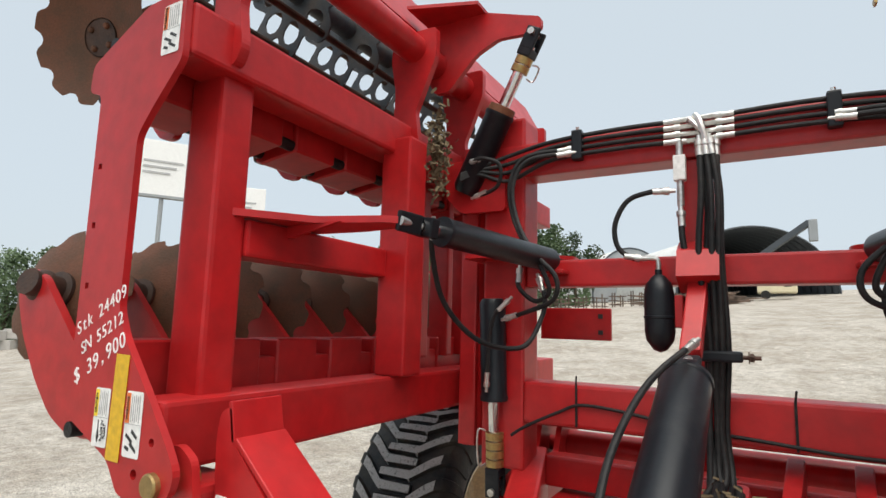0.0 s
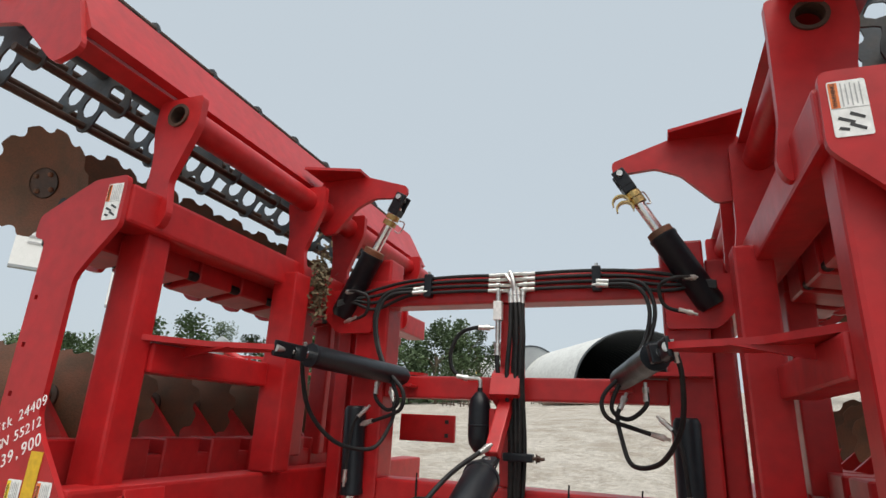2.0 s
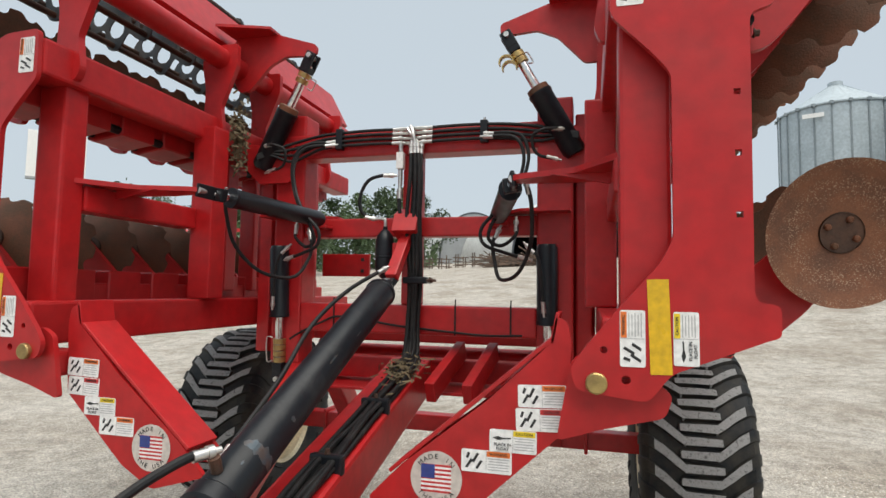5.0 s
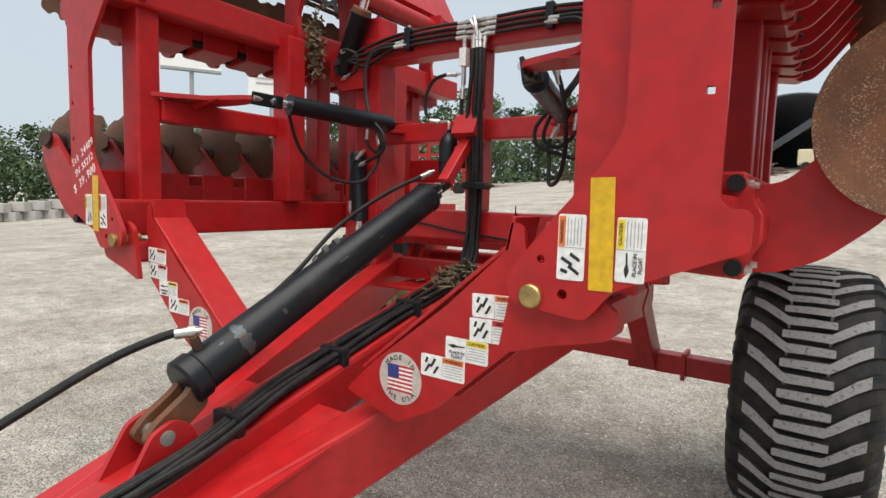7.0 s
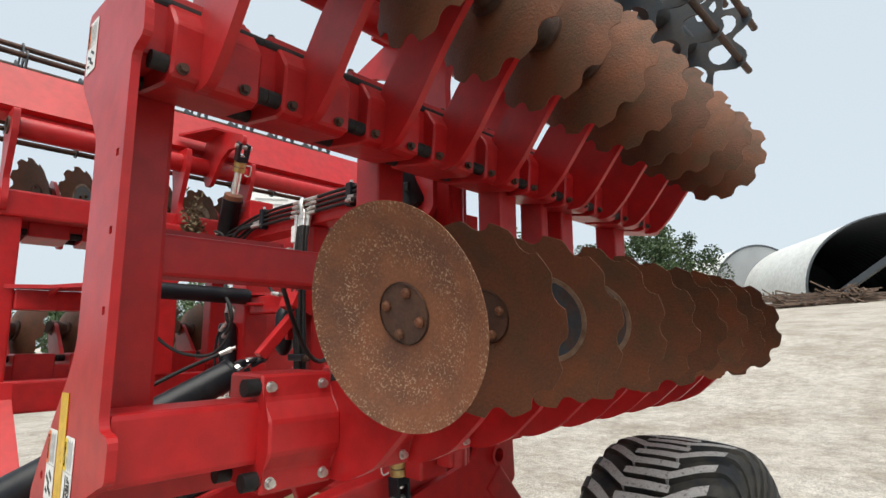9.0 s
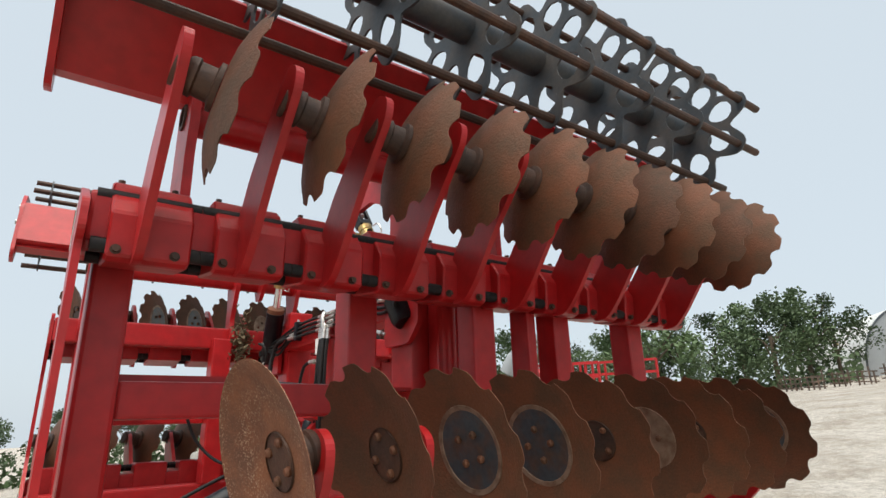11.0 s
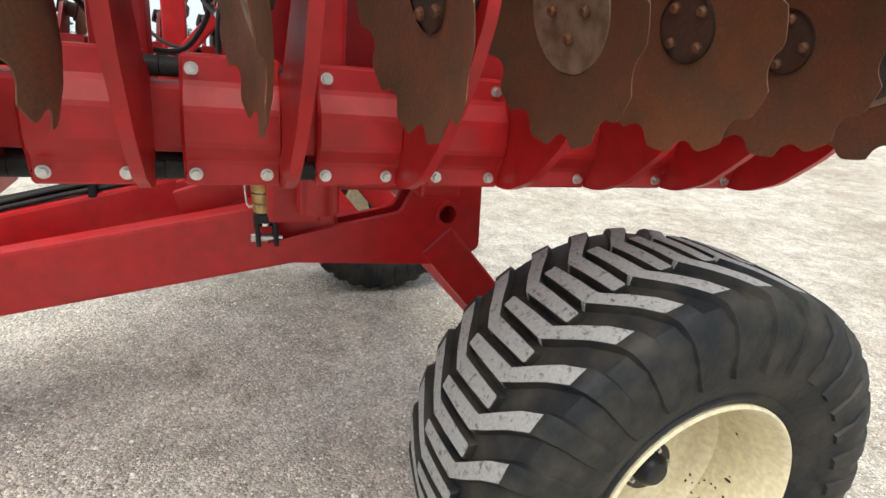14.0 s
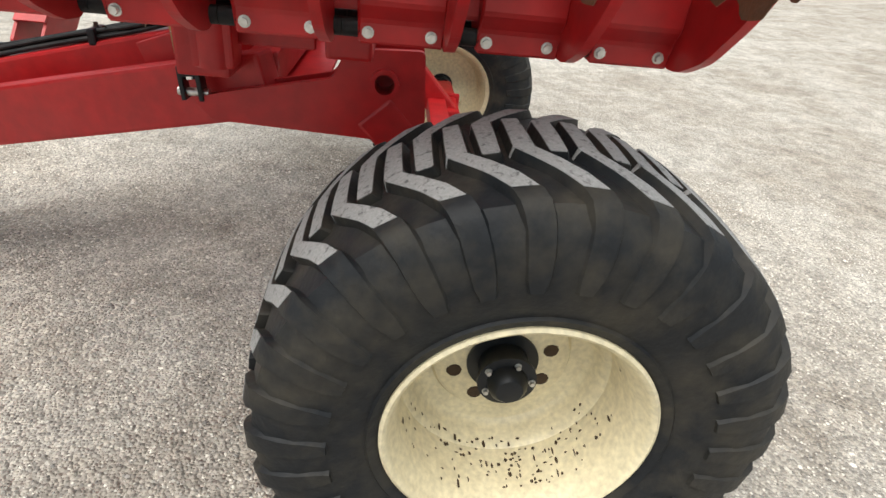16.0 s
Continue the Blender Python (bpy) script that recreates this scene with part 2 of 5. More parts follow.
def add_beam(bm, p, q, w, h, up=(0, 0, 1), bevel=0.008):
    """A tube of rectangular section from p to q; w across, h along up."""
    p, q = Vector(p), Vector(q)
    d = (q - p).normalized()
    side = d.cross(Vector(up)).normalized()
    u = side.cross(d)
    tmp = box(-w / 2, w / 2, 0, (q - p).length, -h / 2, h / 2, bevel=bevel)
    m = Matrix((side, d, u)).transposed().to_4x4()
    m.translation = p
    me = bpy.data.meshes.new("tmp")
    tmp.transform(m)
    tmp.to_mesh(me)
    tmp.free()
    bm.from_mesh(me)
    bpy.data.meshes.remove(me)
    return bm


def beam(*a, **k):
    return add_beam(bmesh.new(), *a, **k)


def basis(d):
    d = Vector(d).normalized()
    a = d.orthogonal().normalized()
    return a, d.cross(a), d


def add_cyl(bm, p, q, r, r2=None, seg=20, cap=True):
    p, q = Vector(p), Vector(q)
    a, b, d = basis(q - p)
    r2 = r if r2 is None else r2
    rings = []
    for c, rad in ((p, r), (q, r2)):
        rings.append([bm.verts.new(c + rad * (math.cos(i * 2 * math.pi / seg) * a + math.sin(i * 2 * math.pi / seg) * b)) for i in range(seg)])
    for i in range(seg):
        bm.faces.new((rings[0][i], rings[0][(i + 1) % seg], rings[1][(i + 1) % seg], rings[1][i]))
    if cap:
        bm.faces.new(rings[0][::-1])
        bm.faces.new(rings[1])
    return bm


def cyl(*a, **k):
    return add_cyl(bmesh.new(), *a, **k)


def add_lathe(bm, centre, axis, profile, seg=32, close=False):
    """Turns a profile of (distance along axis, radius) round the axis."""
    a, b, d = basis(axis)
    c = Vector(centre)
    rings = []
    for t, r in profile:
        if r <= 1e-6:
            rings.append([bm.verts.new(c + t * d)])
        else:
            rings.append([bm.verts.new(c + t * d + r * (math.cos(i * 2 * math.pi / seg) * a + math.sin(i * 2 * math.pi / seg) * b)) for i in range(seg)])
    pairs = list(zip(rings, rings[1:]))
    if close:
        pairs.append((rings[-1], rings[0]))
    for u, w in pairs:
        for i in range(seg):
            j = (i + 1) % seg
            if len(u) == 1 and len(w) > 1:
                bm.faces.new((u[0], w[j], w[i]))
            elif len(w) == 1 and len(u) > 1:
                bm.faces.new((u[i], u[j], w[0]))
            elif len(u) > 1:
                bm.faces.new((u[i], u[j], w[j], w[i]))
    return bm


def lathe(*a, **k):
    return add_lathe(bmesh.new(), *a, **k)


def smooth_line(pts, steps=6):
    pts = [Vector(p) for p in pts]
    out = []
    for i in range(len(pts) - 1):
        p0, p1, p2, p3 = pts[max(i - 1, 0)], pts[i], pts[i + 1], pts[min(i + 2, len(pts) - 1)]
        for k in range(steps):
            t = k / steps
            out.append(0.5 * (2 * p1 + (p2 - p0) * t + (2 * p0 - 5 * p1 + 4 * p2 - p3) * t * t + (3 * p1 - p0 - 3 * p2 + p3) * t ** 3))
    return out + [pts[-1]]


def add_sweep(bm, pts, r, seg=10, steps=6):
    line = smooth_line(pts, steps) if steps > 1 else [Vector(p) for p in pts]
    a = None
    rings = []
    for i, c in enumerate(line):
        d = (line[min(i + 1, len(line) - 1)] - line[max(i - 1, 0)]).normalized()
        a = (a - a.dot(d) * d).normalized() if a is not None else d.orthogonal().normalized()
        b = d.cross(a)
        rings.append([bm.verts.new(c + r * (math.cos(k * 2 * math.pi / seg) * a + math.sin(k * 2 * math.pi / seg) * b)) for k in range(seg)])
    for u, w in zip(rings, rings[1:]):
        for k in range(seg):
            bm.faces.new((u[k], u[(k + 1) % seg], w[(k + 1) % seg], w[k]))
    bm.faces.new(rings[0][::-1])
    bm.faces.new(rings[-1])
    return bm


def sweep(*a, **k):
    return add_sweep(bmesh.new(), *a, **k)


def plate(outline, axis, a0, a1, holes=(), bevel=0.0):
    """A plate cut from an outline (two coordinates), thick from a0 to a1 along axis; holes go through."""
    from mathutils.geometry import tessellate_polygon
    loops = [list(outline)] + [list(h) for h in holes]

    def at(u, w, a):
        return {"x": V(a, u, w), "y": V(u, a, w), "z": V(u, w, a)}[axis]
    bm = bmesh.new()
    flat = [p for lp in loops for p in lp]
    lo = [bm.verts.new(at(u, w, a0)) for u, w in flat]
    hi = [bm.verts.new(at(u, w, a1)) for u, w in flat]
    if len(loops) == 1:
        bm.faces.new(lo)
        bm.faces.new(hi[::-1])
    else:
        for tri in tessellate_polygon([[V(u, w, 0) for u, w in lp] for lp in loops]):
            try:
                bm.faces.new([lo[i] for i in tri])
                bm.faces.new([hi[i] for i in tri][::-1])
            except ValueError:
                pass
    k = 0
    for lp in loops:
        for i in range(len(lp)):
            j = (i + 1) % len(lp)
            bm.faces.new((lo[k + i], lo[k + j], hi[k + j], hi[k + i]))
        k += len(lp)
    if bevel and len(loops) == 1:
        bmesh.ops.bevel(bm, geom=[e for e in bm.edges], offset=bevel, segments=2, affect="EDGES")
    return bm


def ring(u, w, r, n=20):
    return [(u + r * math.cos(i * 2 * math.pi / n), w + r * math.sin(i * 2 * math.pi / n)) for i in range(n)]


def rounded(pts, r=0.02, n=4):
    """An outline with its corners rounded."""
    out = []
    m = len(pts)
    for i in range(m):
        p, c, q = V(*pts[i - 1], 0), V(*pts[i], 0), V(*pts[(i + 1) % m], 0)
        a, b = p - c, q - c
        k = min(r, a.length * 0.45, b.length * 0.45)
        s, e = c + a.normalized() * k, c + b.normalized() * k
        for j in range(n + 1):
            t = j / n
            x = (1 - t) ** 2 * s + 2 * t * (1 - t) * c + t * t * e
            out.append((x.x, x.y))
    return out


def bolt(bm, p, d, r=0.0095, h=0.011):
    d = Vector(d).normalized()
    p = Vector(p)
    add_cyl(bm, p, p + d * 0.003, r * 1.4, seg=12)
    add_cyl(bm, p + d * 0.004, p + d * (h + 0.004), r, seg=6)
    return bm


def mirror(bm, s):
    if s < 0:
        bmesh.ops.scale(bm, vec=(-1, 1, 1), verts=bm.verts)
        bmesh.ops.reverse_faces(bm, faces=bm.faces)
    return bm


def text_mesh(words, size, mat, m, parent, name="lettering", depth=0.0006):
    cu = bpy.data.curves.new(name, "FONT")
    cu.body, cu.size, cu.extrude = words, size, depth
    cu.align_x, cu.align_y = "CENTER", "CENTER"
    tmp = bpy.data.objects.new(name, cu)
    me = bpy.data.meshes.new_from_object(tmp)
    bpy.data.objects.remove(tmp)
    me.materials.clear()
    me.materials.append(mat)
    me.transform(m)
    return under(new(name, me), parent)


def lift(x, y):
    """Height of the yard: level round the machine, rising towards the buildings and falling the other way."""
    r = math.hypot(x, y - 1.5)
    s = min(max((r - 4.0) / 22.0, 0.0), 1.0)
    s = s * s * (3 - 2 * s)
    return s * (0.085 * y + 0.045 * x)


# ---- ground ----
def build_ground():
    bm = bmesh.new()
    radii = [0.0, 1.2, 2.4, 3.6, 5, 6.5, 8.5, 11, 14, 18, 23, 30, 40, 55, 75, 110, 170, 300]
    seg = 72
    rings = []
    for r in radii:
        n = 1 if r == 0 else seg
        ringv = []
        for i in range(n):
            a = i * 2 * math.pi / seg
            x, y = r * math.sin(a), 1.5 + r * math.cos(a)
            rr = min(r, 90) / max(r, 1e-6)
            z = lift(x * rr, 1.5 + (y - 1.5) * rr) if r else 0
            ringv.append(bm.verts.new((x, y, z)))
        rings.append(ringv)
    for u, w in zip(rings, rings[1:]):
        for i in range(seg):
            j = (i + 1) % seg
            bm.faces.new((u[0], w[j], w[i]) if len(u) == 1 else (u[i], u[j], w[j], w[i]))
    ob = solid("ground", bm, GRAVEL, "pale crushed limestone gravel yard with wheel tracks", "gravel ground", kind="structure", smooth=True)
    return ob


build_ground()


# ---- discs and their arms ----
def disc_mesh(name, radius, notches, dish, mat):
    """A dished disc blade about the origin, axis along +z (hollow side up), with a notched rim when notches > 0."""
    bm = bmesh.new()
    seg = max(notches * 10, 64)
    prof = [(0.0, 0.0), (0.065, 0.0), (0.11, 0.004), (0.15, 0.014), (0.19, 0.028), (radius, dish)]
    top, bot = [], []
    for k, (r, z) in enumerate(prof):
        for side, off in ((top, 0.0025), (bot, -0.0025)):
            if r == 0:
                side.append([bm.verts.new((0, 0, z + off))])
                continue
            rg = []
            for i in range(seg):
                a = i * 2 * math.pi / seg
                rad = r
                if k == len(prof) - 1:
                    if notches:
                        ph = (i * notches / seg) % 1.0
                        cut = max(0.0, math.sin(math.pi * min(ph / 0.52, 1.0))) if ph < 0.52 else 0.0
                        rad = r - 0.024 * cut ** 0.6
                    zz = z - (r - rad) * 0.45
                else:
                    zz = z
                rg.append(bm.verts.new((rad * math.cos(a), rad * math.sin(a), zz + (off if k < len(prof) - 1 else off * 0.4))))
            side.append(rg)
    for side in (top, bot):
        for u, w in zip(side, side[1:]):
            for i in range(seg):
                j = (i + 1) % seg
                bm.faces.new((u[0], w[i], w[j]) if len(u) == 1 else (u[i], w[i], w[j], u[j]))
    for i in range(seg):
        j = (i + 1) % seg
        bm.faces.new((top[-1][i], bot[-1][i], bot[-1][j], top[-1][j]))
    return finish(bm, name, mat, True)


def face_patch(radius, mat, name, lift_by=0.004):
    bm = bmesh.new()
    prof = [(lift_by, 0.0), (lift_by, 0.065), (lift_by + 0.004, min(radius, 0.11))]
    if radius > 0.11:
        prof.append((lift_by + 0.004 + (radius - 0.11) * 0.22, radius))
    prof.append((prof[-1][0] - 0.004, radius + 0.002))
    add_lathe(bm, (0, 0, 0), (0, 0, 1), prof, seg=40)
    return finish(bm, name, mat, True)


DBOLT = finish(lathe((0, 0, 0), (0, 0, 1), [(0, 0.011), (0.006, 0.011), (0.011, 0.007), (0.012, 0)], 10), "disc_bolt", RUST, True)
RING = finish(lathe((0, 0, 0), (0, 0, 1), [(0.0075, 0.104), (0.0095, 0.106), (0.0115, 0.118), (0.0075, 0.119)], 40), "worn_ring", WORN, True)
DISC = disc_mesh("disc_blade", 0.230, 11, 0.046, RUST)
DISC_PLAIN = disc_mesh("plain_disc_blade", 0.230, 0, 0.046, FLECK)
CENTRE_RUST = face_patch(0.063, RUST_DARK, "disc_centre")
CENTRE_BLUE = face_patch(0.105, BLUESTEEL, "disc_centre")
CENTRE_WORN = face_patch(0.105, WORN, "disc_centre")


def hub_mesh(length):
    bm = bmesh.new()
    prof = [(-0.004, 0.0), (-0.004, 0.062), (-0.016, 0.062), (-0.020, 0.045), (-0.055, 0.043), (-0.06, 0.050), (-length, 0.048),
            (-length - 0.01, 0.040), (-length - 0.035, 0.040)]
    add_lathe(bm, (0, 0, 0), (0, 0, 1), prof + [(-length - 0.035, 0.0)], seg=20)
    return finish(bm, "hub", RUST_DARK, True)


HUB = hub_mesh(0.075)


def clamp_lower():
    """Pressed clamp round the lower tool tube, 0.205 long; local y from 0; section in x, z of the machine."""
    sec = [(1.205, 1.44), (1.365, 1.432), (1.367, 1.482), (1.398, 1.52), (1.398, 1.59), (1.362, 1.635), (1.355, 1.69), (1.205, 1.69)]
    bm = plate(sec, "y", 0.0, 0.19)
    bmesh.ops.bevel(bm, geom=list(bm.edges), offset=0.006, segments=1, affect="EDGES")
    return bm


def arm_plate(pts, y0, y1):
    bm = plate(rounded(pts, 0.03), "y", y0, y1)
    return bm


def clamp_upper():
    sec = [(1.175, 2.33), (1.345, 2.305), (1.375, 2.315), (1.385, 2.43), (1.355, 2.475), (1.305, 2.52), (1.295, 2.545), (1.175, 2.545)]
    bm = plate(sec, "y", 0.0, 0.20)
    bmesh.ops.bevel(bm, geom=list(bm.edges), offset=0.006, segments=1, affect="EDGES")
    return bm


PITCH = 0.2615
BOLT = {}
for axis, d in (("x", (1, 0, 0)), ("-x", (-1, 0, 0)), ("z", (0, 0, 1))):
    BOLT[axis] = (finish(bolt(bmesh.new(), (0, 0, 0), d), "bolt", ZINC), finish(bolt(bmesh.new(), (0, 0, 0), d), "bolt", RUST_DARK))
CORD = finish(cyl((0, -0.034, 0), (0, 0.226, 0), 0.020, seg=12), "rubber_cord", HOSE, True)
LOW_ARM = [(1.34, 1.435), (1.42, 1.437), (1.52, 1.48), (1.62, 1.57), (1.715, 1.69), (1.765, 1.79), (1.77, 1.855), (1.715, 1.89), (1.64, 1.865), (1.52, 1.76), (1.42, 1.67), (1.34, 1.665)]
UP_ARM = [(1.345, 2.295), (1.42, 2.30), (1.485, 2.365), (1.61, 2.53), (1.765, 2.70), (1.775, 2.755), (1.725, 2.79), (1.66, 2.765), (1.44, 2.575), (1.365, 2.48), (1.34, 2.44)]
unit = {}
for s in (1, -1):
    mesh = {"low": finish(mirror(clamp_lower(), s), "clamp", RED), "up": finish(mirror(clamp_upper(), s), "clamp", RED)}
    for level, pts in (("low", LOW_ARM), ("up", UP_ARM)):
        for front, y in ((True, 0.060 if s > 0 or level == "up" else 0.0), (False, 0.187)):
            mesh[level, front] = finish(mirror(arm_plate(pts, y, y + 0.022), s), "arm", RED)
    unit[s] = mesh


def child(name, me, m, parent, label=""):
    ob = new(name, me)
    under(ob, parent)
    ob.matrix_basis = m
    return tagged(ob, label)


def disc_pose(x, y, z, normal, spin):
    a, b, d = basis(normal)
    m = Matrix((a, b, d)).transposed().to_4x4()
    return Matrix.Translation((x, y, z)) @ m @ Matrix.Rotation(spin, 4, "Z")


def disc_row(w, s, level, front, start, count):
    """A row of clamps on one tool tube, each with its arm, hub and disc; front: the arm stands before its disc."""
    low = level == "low"
    for k in range(count):
        c = child("disc_unit", unit[s][level], Matrix.Translation((0, start + PITCH * k, 0)), w)
        child("arm", unit[s][level, front], Matrix(), c)
        cords = ((1.222, 1.665), (1.338, 1.662), (1.222, 1.462), (1.345, 1.462)) if low else ((1.20, 2.52), (1.318, 2.49), (1.20, 2.352), (1.35, 2.345))
        for x, z in cords[1:]:
            child("rubber_cord", CORD, Matrix.Translation((s * x, 0, z)), c)
        out = "x" if s > 0 else "-x"
        spots = ((1.357, 1.662, out), (1.366, 1.457, out)) if low else ((1.265, 2.546, "z"), (1.380, 2.330, out))
        for x, z, d in spots:
            for y in (0.022, 0.160):
                child("bolt", BOLT[d][0 if low else 1], Matrix.Translation((s * x, y, z)), c)
        tilt = -0.24 if low else -0.22
        lean = 0.07 * s if s > 0 else (-0.25 if front else 0.27)
        n = Vector((lean, 0.97 if front else -0.97, tilt))
        dm = disc_pose(s * (1.70 if low else 1.69), (0.165 if s > 0 or not low else 0.080) if front else 0.115, 1.82 if low else 2.675, n, 0.7 * k + (0 if s > 0 else 1.3))
        plain = low and s > 0 and k == 0
        child("disc_blade", DISC_PLAIN if plain else DISC, dm, c, "plain rusty disc" if plain else "")
        if not front:
            kind = (CENTRE_RUST, CENTRE_RUST, CENTRE_BLUE, CENTRE_BLUE, CENTRE_RUST, CENTRE_WORN)[k % 6]
            child("disc_centre", kind, dm, c)
            if kind is CENTRE_BLUE:
                child("worn_ring", RING, dm, c)
            for q in range(4):
                child("disc_bolt", DBOLT, dm @ Matrix.Rotation(q * math.pi / 2 + 0.35, 4, "Z") @ Matrix.Translation((0.045, 0, 0.004)), c)
        child("hub", HUB, dm, c)


def build_wing(s, side):
    w = thing("folding_wing", (s * 1.15, 1.9, 1.36), side, "harrow wing", "folding wings")
    # end plate with its square holes
    outline = rounded([(1.01, 2.565), (1.165, 2.56), (1.405, 2.445), (1.41, 2.365), (1.35, 2.35), (1.345, 1.625), (1.355, 1.605), (1.405, 1.60), (1.402, 1.52),
               (1.375, 1.512), (1.15, 1.418), (1.095, 1.345), (0.915, 1.365), (0.897, 1.42), (0.93, 1.47), (1.006, 1.564), (1.125, 1.70), (1.16, 1.765), (1.16, 2.205), (1.115, 2.262),
               (1.006, 2.38)], 0.022, 3)
    holes = [[(1.308, z - 0.008), (1.324, z - 0.008), (1.324, z + 0.008), (1.308, z + 0.008)] for z in (2.143, 1.984, 1.826)]
    holes.append(ring(1.04, 1.40, 0.012, 10))
    holes.append(ring(0.985, 1.475, 0.010, 10))
    ep = part("end_plate", mirror(plate(outline, "y", 0.598, 0.616, holes), s), RED, w)
    # structural tubes
    y0 = 0.655 if s > 0 else 0.74
    part("front_post", mirror(box(1.03, 1.165, y0, y0 + 0.105, 1.53, 2.41, bevel=0.012), s), RED, w)
    part("top_tube", mirror(box(1.0, 1.14, 0.617, 3.30, 2.40, 2.54, bevel=0.012), s), RED, w)
    part("lower_tube", mirror(box(0.98, 1.12, 0.617, 3.30, 1.40, 1.56, bevel=0.012), s), RED, w)
    part("middle_tube", mirror(box(1.02, 1.13, y0 + 0.106, 1.50, 1.92, 2.025, bevel=0.01), s), RED, w)
    part("rear_post", mirror(box(0.93, 1.06, 1.50, 1.62, 1.561, 2.46, bevel=0.01), s), RED, w)
    for y, d in ((1.93, 0.11), (2.22, 0.05), (2.38, 0.10), (2.90, 0.11)):
        part("post", mirror(box(1.16, 1.27, y, y + d, 1.60, 2.38, bevel=0.01), s), RED, w)
    part("tool_tube", mirror(box(1.215, 1.345, 0.617, 3.30, 1.495, 1.632, bevel=0.012), s), RED, w)
    part("tool_tube", mirror(box(1.195, 1.335, 0.617, 3.30, 2.36, 2.50, bevel=0.012), s), RED, w)
    part("clevis_plate", mirror(plate(rounded([(1.06, 0.75), (1.06, 1.14), (0.86, 1.16), (0.70, 1.14), (0.665, 1.09), (0.70, 1.05), (0.90, 0.98), (1.03, 0.80)], 0.02), "z", 2.028, 2.048), s), RED, w)
    part("gusset", mirror(plate([(1.02, 1.99), (1.02, 2.03), (0.82, 2.03)], "y", 0.99, 1.005), s), RED, w)
    # roller pivot arms on the top tube
    px_, py_, pz_ = (1.095, 0.85, 2.90) if s > 0 else (1.00, 0.735, 2.87)
    arm = rounded([(px_ - 0.105, pz_ + 0.075), (px_ + 0.105, pz_ + 0.075), (px_ + 0.11, pz_ - 0.04), (px_ + 0.085, pz_ - 0.17), (px_ + 0.09, pz_ - 0.32),
                   (1.10, 2.42), (0.985, 2.42), (0.965, 2.47), (0.985, 2.60), (px_ - 0.105, pz_ - 0.05)], 0.02, 3)
    for k in range(4):
        y = py_ + (0, 0.87, 1.30, 2.15)[k]
        a = part("pivot_arm", mirror(plate(arm, "y", y, y + 0.03, [ring(px_, pz_, 0.038)]), s), RED, w)
        part("bushing", mirror(lathe((px_, y - 0.008, pz_), (0, 1, 0), [(0, 0.036), (0, 0.048), (0.046, 0.048), (0.046, 0.036)], 24, True), s), RUST_DARK, a, "worn steel bushing", True)
    part("pivot_tube", mirror(lathe((px_, py_ + 0.04, pz_), (0, 1, 0), [(0, 0.038), (0, 0.058), (2.4, 0.058), (2.4, 0.038)], 24, True), s), RED, w, smooth=True)
    y0 = 0.48 if s > 0 else 0.36
    # roller frame and lever
    part("roller_beam", mirror(plate([(1.05, 2.95), (1.13, 2.93), (1.30, 3.12), (1.38, 3.20), (1.36, 3.225), (1.28, 3.15), (1.09, 3.00)], "y", y0, 3.30), s), RED, w)
    part("roller_beam_flange", mirror(plate([(1.06, 2.97), (1.07, 2.99), (1.20, 3.26), (1.18, 3.27), (1.03, 2.99)], "y", y0, 3.30), s), RED, w)
    for y in (y0 - 0.02,):
        e = part("roller_end_plate", mirror(plate(rounded([(1.02, 2.90), (1.14, 2.86), (1.38, 3.08), (1.56, 3.12), (1.70, 3.11), (1.83, 3.17), (1.87, 3.28), (1.82, 3.40), (1.68, 3.45), (1.30, 3.36), (1.15, 3.24)], 0.04), "y", y, y + 0.02), s), RED, w)
        for x, z in ((1.56, 3.25), (1.80, 3.31), (1.70, 3.17), (1.66, 3.39)):
            part("bolt", mirror(bolt(bmesh.new(), (x, y, z), (0, -1, 0), 0.016, 0.03), s), ZINC, e)
    part("lever", mirror(plate(rounded([(0.515, 2.975), (0.515, 2.925), (0.56, 2.915), (0.70, 2.925), (0.80, 2.88), (0.93, 2.74), (1.00, 2.74), (1.10, 2.95), (1.02, 3.06), (0.80, 3.07)], 0.02), "y", 1.775, 1.80), s), RED, w)
    part("lever_flange", mirror(plate([(0.76, 1.70), (1.04, 1.60), (1.04, 2.0), (0.76, 1.88)], "z", 3.055, 3.07), s), RED, w)
    disc_row(w, s, "low", s < 0, 0.64 if s < 0 else 0.915, 10 if s < 0 else 9)
    disc_row(w, s, "up", s > 0, 0.665 if s > 0 else 0.635, 10)
    return w, ep


